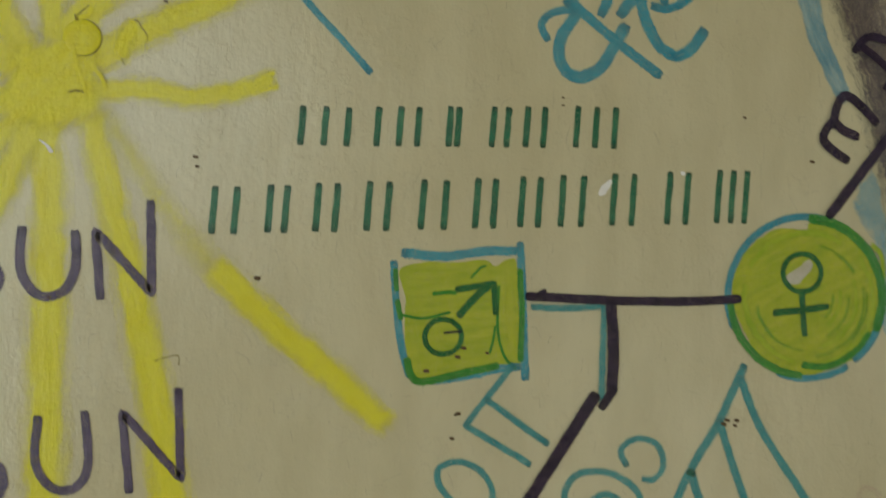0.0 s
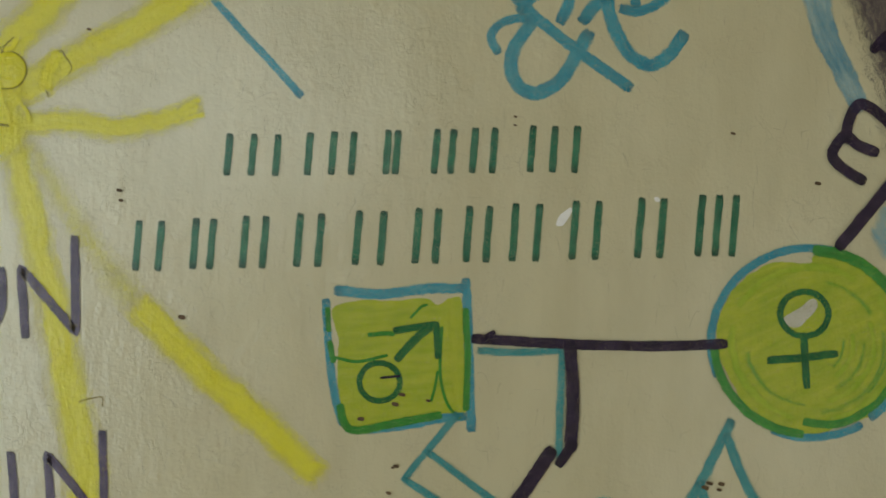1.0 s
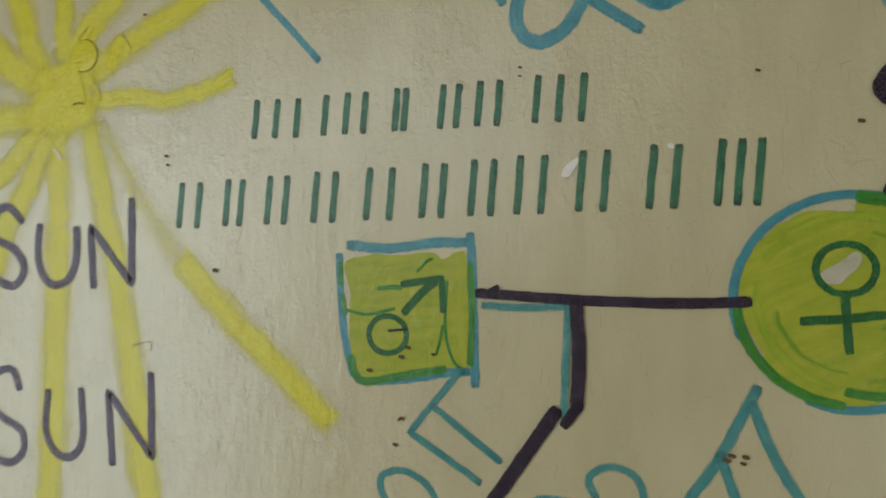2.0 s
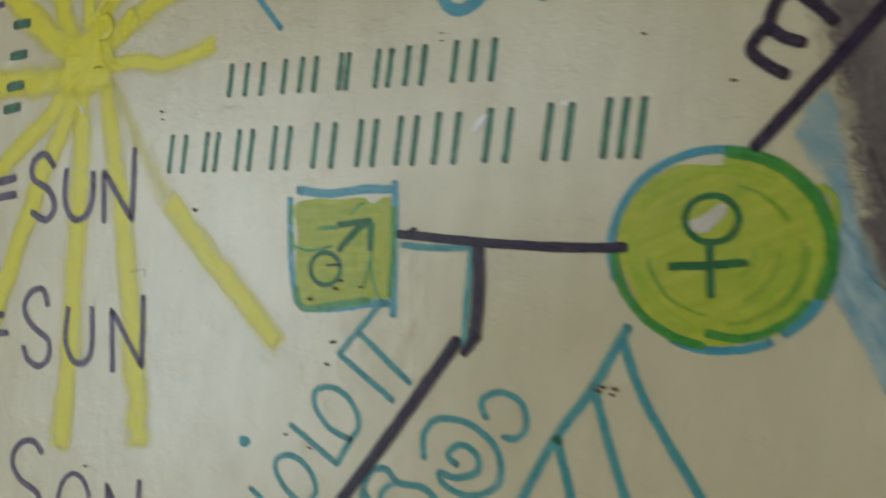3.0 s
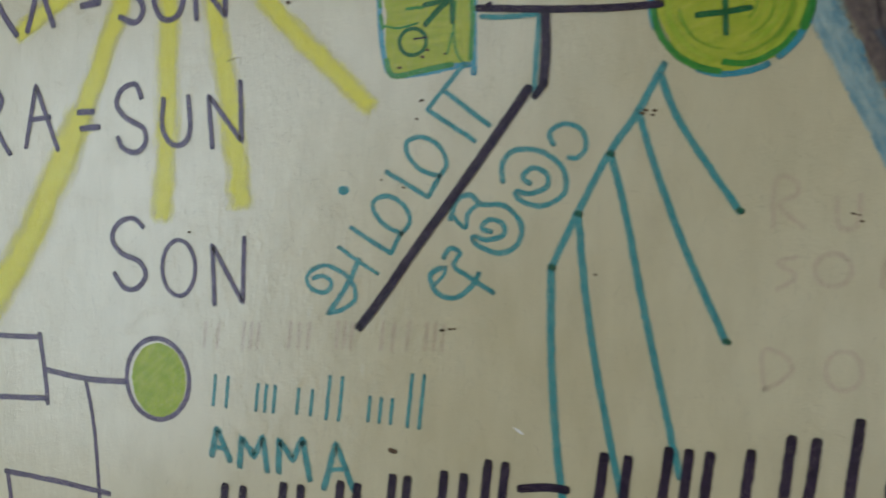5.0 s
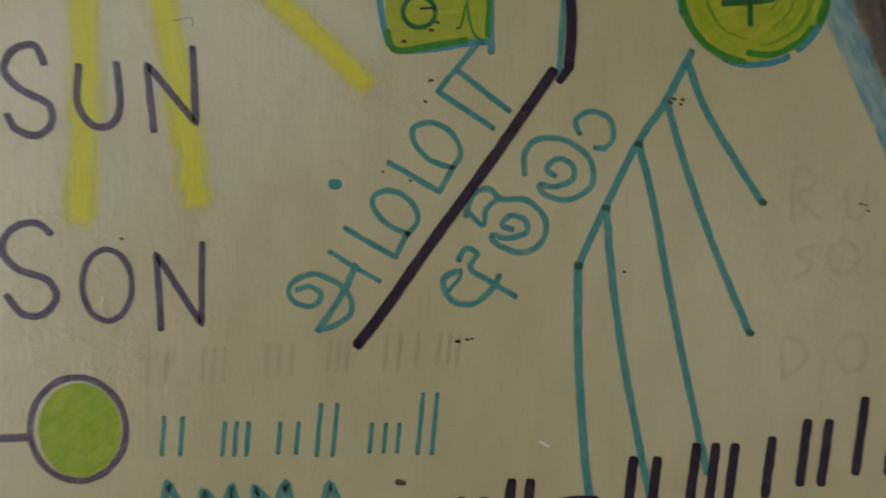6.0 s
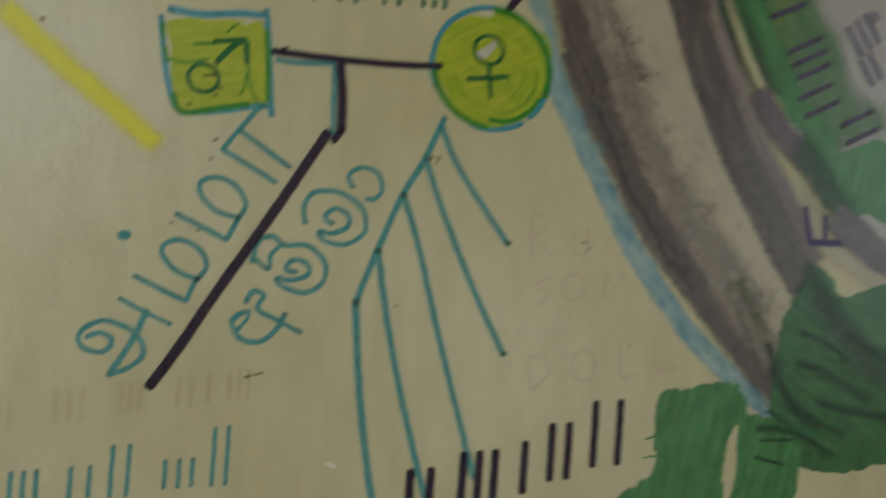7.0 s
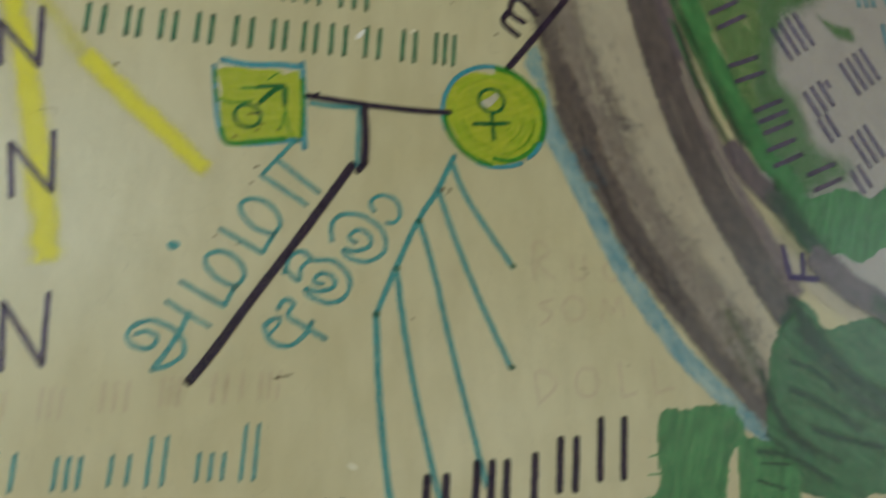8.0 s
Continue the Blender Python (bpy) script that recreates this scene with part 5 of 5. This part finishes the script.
ob = thing("covered_word", "violet lettering running down the leaves", "lettering", "leaf lettering", 150)
slanted_bars(ob, PURPLE, 4.2, 282.0, 203.0, 29, 25, 11, 2)
slanted_bars(ob, PURPLE, 4.2, 306.0, 175.0, 29, 25, 11, 2)
slanted_bars(ob, PURPLE, 4.2, 318.0, 138.0, 23, 25, 11, 2)
slanted_bars(ob, PURPLE, 4.2, 336.0, 107.0, 24, 25, 8, 3)
slanted_bars(ob, PURPLE, 4.2, 343.0, 83.0, 24, 25, 11, 2)
slanted_bars(ob, PURPLE, 4.2, 374.0, 69.0, 23, 25, 11, 2)

ob = thing("covered_word", "violet curved script beside the leaves", "lettering", "leaf lettering", 150)
slanted_bars(ob, VIOLET, 3.9, 359.0, 167.0, -55, 24, 8, 4)
slanted_bars(ob, VIOLET, 3.9, 415.0, 149.0, -55, 24, 8, 4)
slanted_bars(ob, VIOLET, 3.9, 385.0, 136.0, -55, 4, 8, 1)
slanted_bars(ob, VIOLET, 3.9, 376.0, 124.0, -55, 18, 8, 3)
slanted_bars(ob, VIOLET, 3.9, 382.0, 104.0, -55, 16, 8, 2)
slanted_bars(ob, VIOLET, 3.9, 414.0, 94.0, -55, 24, 8, 3)
slanted_bars(ob, VIOLET, 3.9, 405.0, 70.0, -55, 16, 8, 2)
slanted_bars(ob, VIOLET, 3.9, 439.0, 94.0, 75, 44, 8, 1)

ob = thing("marker_word", "violet letter F between trunk and leaf", "lettering", "", 160)
stroke(ob, "letter_f", VIOLET, 5.5, [(334.4, 19.3), (338, 0.5), (359.3, -0.5)], sharp=True)
stroke(ob, "letter_f", VIOLET, 5.1, [(349, 14.9), (348.6, 0.4)])

ob = thing("marker_word", "violet letter V on the pale wash", "lettering", "", 60)
stroke(ob, "letter_v", VIOLET, 5.5, [(461.3, 90.5), (482.6, 48.5), (490.6, 93.9)], sharp=True)

ob = thing("covered_word", "violet lettering at the edge of the pale wash", "lettering", "", 60)
slanted_bars(ob, VIOLET, 4.2, 510.0, 146.0, 95, 30, 9, 2)
slanted_bars(ob, VIOLET, 4.2, 479.0, 10.0, 95, 24, 9, 3)
slanted_bars(ob, VIOLET, 4.2, 505.0, 8.0, 95, 24, 9, 3)

ob = thing("covered_word", "light blue lettering on the pale wash", "lettering", "", 60)
slanted_bars(ob, BLUE, 3.8, 385.0, 218.0, 100, 14, 7, 2)
slanted_bars(ob, BLUE, 3.8, 427.0, 212.0, 100, 22, 7, 3)
slanted_bars(ob, BLUE, 3.8, 454.0, 216.0, 100, 18, 7, 3)
slanted_bars(ob, BLUE, 3.8, 481.0, 221.0, 100, 24, 7, 3)
slanted_bars(ob, BLUE, 3.8, 512.0, 223.0, 100, 24, 7, 3)
slanted_bars(ob, BLUE, 3.8, 454.0, 177.0, 100, 26, 7, 4)
slanted_bars(ob, BLUE, 3.8, 482.0, 165.0, 100, 26, 7, 2)
slanted_bars(ob, BLUE, 3.8, 512.0, 183.0, 100, 26, 7, 3)

# ---- faint rubbed-out letters ----

ob = thing("erased_word", "faint rubbed-out pencil letters on the cream wall", "lettering", "erased letters")
stroke(ob, "letter", FAINT, 3.3, [(160.9, -7.6), (160.7, 11.9), (167.8, 12.2), (169.2, 6.6), (162.7, 1.7), (172, -6.9)])
stroke(ob, "letter", FAINT, 3.3, [(184.4, 5.1), (185.5, -6), (192.2, -5.6), (192.7, 6.7)])
stroke(ob, "letter", FAINT, 3.3, [(213.3, 3.4), (205.3, 1.8), (207.8, -6.7), (214.7, -5.2)])

ob = thing("erased_word", "faint rubbed-out pencil letters on the cream wall", "lettering", "erased letters")
stroke(ob, "letter", FAINT, 3.3, [(170.3, -19.5), (163.8, -22.3), (170.7, -27.5), (164.3, -33.1)])
stroke(ob, "letter", FAINT, 3.3, ring(184.6, -24.0, 6.8, 6.7, 0, 360, 12), closed=True)
stroke(ob, "letter", FAINT, 3.3, [(202.7, -29.6), (204.2, -18), (209.7, -25.2), (214.3, -16.7), (216.8, -26.7)])

ob = thing("erased_word", "faint rubbed-out pencil word DOLL on the cream wall", "lettering", "erased letters")
stroke(ob, "letter", FAINT, 3.3, [(161.6, -76), (160.2, -59.8), (168.8, -61.1), (171.4, -67.7), (162.3, -75.9)])
stroke(ob, "letter", FAINT, 3.3, ring(191.2, -65.1, 6.8, 8.1, 0, 360, 12), closed=True)
stroke(ob, "letter", FAINT, 3.3, [(212.1, -54.7), (213.7, -73.3), (222, -71.4)], sharp=True)
stroke(ob, "letter", FAINT, 3.3, [(233.8, -52), (235.7, -71.2), (247, -68.5)], sharp=True)

ob = thing("erased_word", "faint rubbed-out pencil lettering above the teal script", "lettering", "erased letters")
bars(ob, FAINT, 3.0, [(-107, -97, -81, -69, 2), (-85, -74, -80, -67, 3), (-60, -46, -77, -65, 3), (-34, -24, -75, -63, 3), (-10.6, -3, -74, -61, 2), (3.3, 3.3, -73, -60, 1), (11, 22, -72, -60, 3)])

# ---- chips and specks ----

ob = thing("paint_chip", "white chip where the paint has flaked off", "paint chip", "chips", 60)
blob(ob, "chip", CHIP, [(56.7, 122.1), (58.3, 125.6), (61.5, 127.7), (61.9, 126.3), (59.4, 122.1)], ragged=0.3)

ob = thing("paint_chip", "white chip where the paint has flaked off", "paint chip", "chips", 60)
blob(ob, "chip", CHIP, [(88.1, 131.2), (89.6, 131.5), (90.3, 130.2), (88.8, 130)], ragged=0.2)

ob = thing("paint_chip", "white chip where the paint has flaked off", "paint chip", "chips", 60)
blob(ob, "chip", CHIP, [(-133.1, 135.3), (-131.4, 134.5), (-128.7, 131.6), (-129.9, 131.2), (-131.4, 133.4)], ragged=0.3)

ob = thing("paint_chip", "white chip where the paint has flaked off", "paint chip", "chips", 60)
blob(ob, "chip", CHIP, [(56, -104.5), (58.5, -105.1), (61.1, -107.1), (58.6, -106.6)], ragged=0.3)

ob = thing("pencil_hook", "small thin hook of brown pencil on the wall", "drawn line", "", 60)
stroke(ob, "line", SEAM, 0.7, [(-95.5, 63), (-91.5, 64.2), (-88.1, 64.6), (-87.9, 61.6)])

ob = thing("speck", "tiny brown speck of dirt on the wall", "speck", "specks", 90)
stroke(ob, "spot", SPECK, 1.0, [(-84.1, 131.3), (-83.2, 131.1)], wobble=0.5)

ob = thing("speck", "tiny brown speck of dirt on the wall", "speck", "specks", 90)
stroke(ob, "spot", SPECK, 0.8, [(-83.4, 128.1), (-82.7, 128)], wobble=0.5)

ob = thing("speck", "tiny brown speck of dirt on the wall", "speck", "specks", 90)
stroke(ob, "spot", SPECK, 0.9, [(112.8, 152.3), (113.6, 152.1)], wobble=0.5)

ob = thing("speck", "tiny brown speck of dirt on the wall", "speck", "specks", 90)
stroke(ob, "spot", SPECK, 1.1, [(140, 136.7), (141, 136.5)], wobble=0.5)

ob = thing("speck", "tiny brown speck of dirt on the wall", "speck", "specks", 90)
stroke(ob, "spot", SPECK, 0.6, [(43.1, 156.8), (43.7, 156.6)], wobble=0.5)

ob = thing("speck", "tiny brown speck of dirt on the wall", "speck", "specks", 90)
stroke(ob, "spot", SPECK, 0.6, [(43.1, 154.1), (43.7, 153.9)], wobble=0.5)

ob = thing("speck", "tiny brown speck of dirt on the wall", "speck", "specks", 90)
stroke(ob, "spot", SPECK, 0.8, [(-94.7, 183), (-93.9, 182.8)], wobble=0.5)

ob = thing("speck", "tiny brown speck of dirt on the wall", "speck", "specks", 90)
stroke(ob, "spot", SPECK, 0.6, [(5.4, 43.7), (5.9, 43.5)], wobble=0.5)

ob = thing("speck", "tiny brown speck of dirt on the wall", "speck", "specks", 90)
stroke(ob, "spot", SPECK, 1.2, [(-63.4, 90.8), (-62.3, 90.6)], wobble=0.5)

ob = thing("speck", "tiny brown speck of dirt on the wall", "speck", "specks", 90)
stroke(ob, "spot", SPECK, 0.8, [(-129.4, 84), (-128.7, 83.8)], wobble=0.5)

ob = thing("speck", "tiny brown speck of dirt on the wall", "speck", "specks", 90)
stroke(ob, "spot", SPECK, 1.3, [(105, 39), (106.2, 38.7)], wobble=0.5)

ob = thing("speck", "tiny brown speck of dirt on the wall", "speck", "specks", 90)
stroke(ob, "spot", SPECK, 0.9, [(109.7, 38.3), (110.5, 38.1)], wobble=0.5)

ob = thing("speck", "tiny brown speck of dirt on the wall", "speck", "specks", 90)
stroke(ob, "spot", SPECK, 1.2, [(7.7, 67.1), (8.8, 66.9)], wobble=0.5)

ob = thing("speck", "tiny brown speck of dirt on the wall", "speck", "specks", 90)
stroke(ob, "spot", SPECK, 1.2, [(5.6, 64), (6.7, 63.8)], wobble=0.5)

ob = thing("speck", "tiny brown speck of dirt on the wall", "speck", "specks", 90)
stroke(ob, "spot", SPECK, 1.2, [(-5.4, 59), (-4.3, 58.9)], wobble=0.5)

ob = thing("speck", "tiny brown speck of dirt on the wall", "speck", "specks", 90)
stroke(ob, "spot", SPECK, 0.8, [(16.4, 65.3), (17.1, 65.1)], wobble=0.5)

ob = thing("speck", "tiny brown speck of dirt on the wall", "speck", "specks", 90)
stroke(ob, "spot", SPECK, 1.1, [(106.5, 40.3), (107.6, 40.1)], wobble=0.5)

ob = thing("speck", "tiny brown speck of dirt on the wall", "speck", "specks", 90)
stroke(ob, "spot", SPECK, 1.1, [(110.3, 40.1), (111.3, 39.9)], wobble=0.5)

ob = thing("speck", "tiny brown speck of dirt on the wall", "speck", "specks", 90)
stroke(ob, "spot", SPECK, 0.9, [(189.9, -0.6), (190.8, -0.8)], wobble=0.5)

ob = thing("speck", "tiny brown speck of dirt on the wall", "speck", "specks", 90)
stroke(ob, "spot", SPECK, 0.7, [(192.3, -1.1), (193, -1.3)], wobble=0.5)

ob = thing("speck", "tiny brown speck of dirt on the wall", "speck", "specks", 90)
stroke(ob, "spot", SPECK, 0.9, [(193.4, -3.5), (194.2, -3.7)], wobble=0.5)

ob = thing("speck", "tiny brown speck of dirt on the wall", "speck", "specks", 90)
stroke(ob, "spot", SPECK, 1.2, [(20, -62.4), (21.2, -62.5)], wobble=0.5)

ob = thing("speck", "tiny brown speck of dirt on the wall", "speck", "specks", 90)
stroke(ob, "spot", SPECK, 0.9, [(24, -61.4), (24.9, -61.6)], wobble=0.5)

ob = thing("speck", "tiny brown speck of dirt on the wall", "speck", "specks", 90)
stroke(ob, "spot", SPECK, 0.9, [(4, 35.6), (4.9, 35.3)], wobble=0.5)

ob = thing("speck", "tiny brown speck of dirt on the wall", "speck", "specks", 90)
stroke(ob, "spot", SPECK, 0.7, [(217.5, -55.8), (218.1, -55.9)], wobble=0.5)

ob = thing("speck", "tiny brown speck of dirt on the wall", "speck", "specks", 90)
stroke(ob, "spot", SPECK, 0.9, [(-1.3, 3.5), (-0.4, 3.3)], wobble=0.5)

ob = thing("speck", "tiny brown speck of dirt on the wall", "speck", "specks", 90)
stroke(ob, "spot", SPECK, 2.4, [(-2.8, -122.5), (-0.7, -122.8)], wobble=0.5)

ob = thing("speck", "tiny brown speck of dirt on the wall", "speck", "specks", 90)
stroke(ob, "spot", SPECK, 0.9, [(-115.7, -22.9), (-114.9, -23.1)], wobble=0.5)

ob = thing("speck", "tiny brown speck of dirt on the wall", "speck", "specks", 90)
stroke(ob, "spot", SPECK, 1.0, [(20.1, -62.2), (21, -62.5)], wobble=0.5)

ob = thing("speck", "tiny brown speck of dirt on the wall", "speck", "specks", 90)
stroke(ob, "spot", SPECK, 0.8, [(26.1, -61), (26.8, -61.3)], wobble=0.5)

ob = thing("speck", "tiny brown speck of dirt on the wall", "speck", "specks", 90)
stroke(ob, "spot", SPECK, 0.7, [(-12.4, 6.8), (-11.7, 6.6)], wobble=0.5)

ob = thing("speck", "tiny brown speck of dirt on the wall", "speck", "specks", 90)
stroke(ob, "spot", SPECK, 1.0, [(6.2, 44.2), (7.1, 44)], wobble=0.5)

ob = thing("speck", "tiny brown speck of dirt on the wall", "speck", "specks", 90)
stroke(ob, "spot", SPECK, 0.8, [(89.2, -31.8), (90, -32)], wobble=0.5)
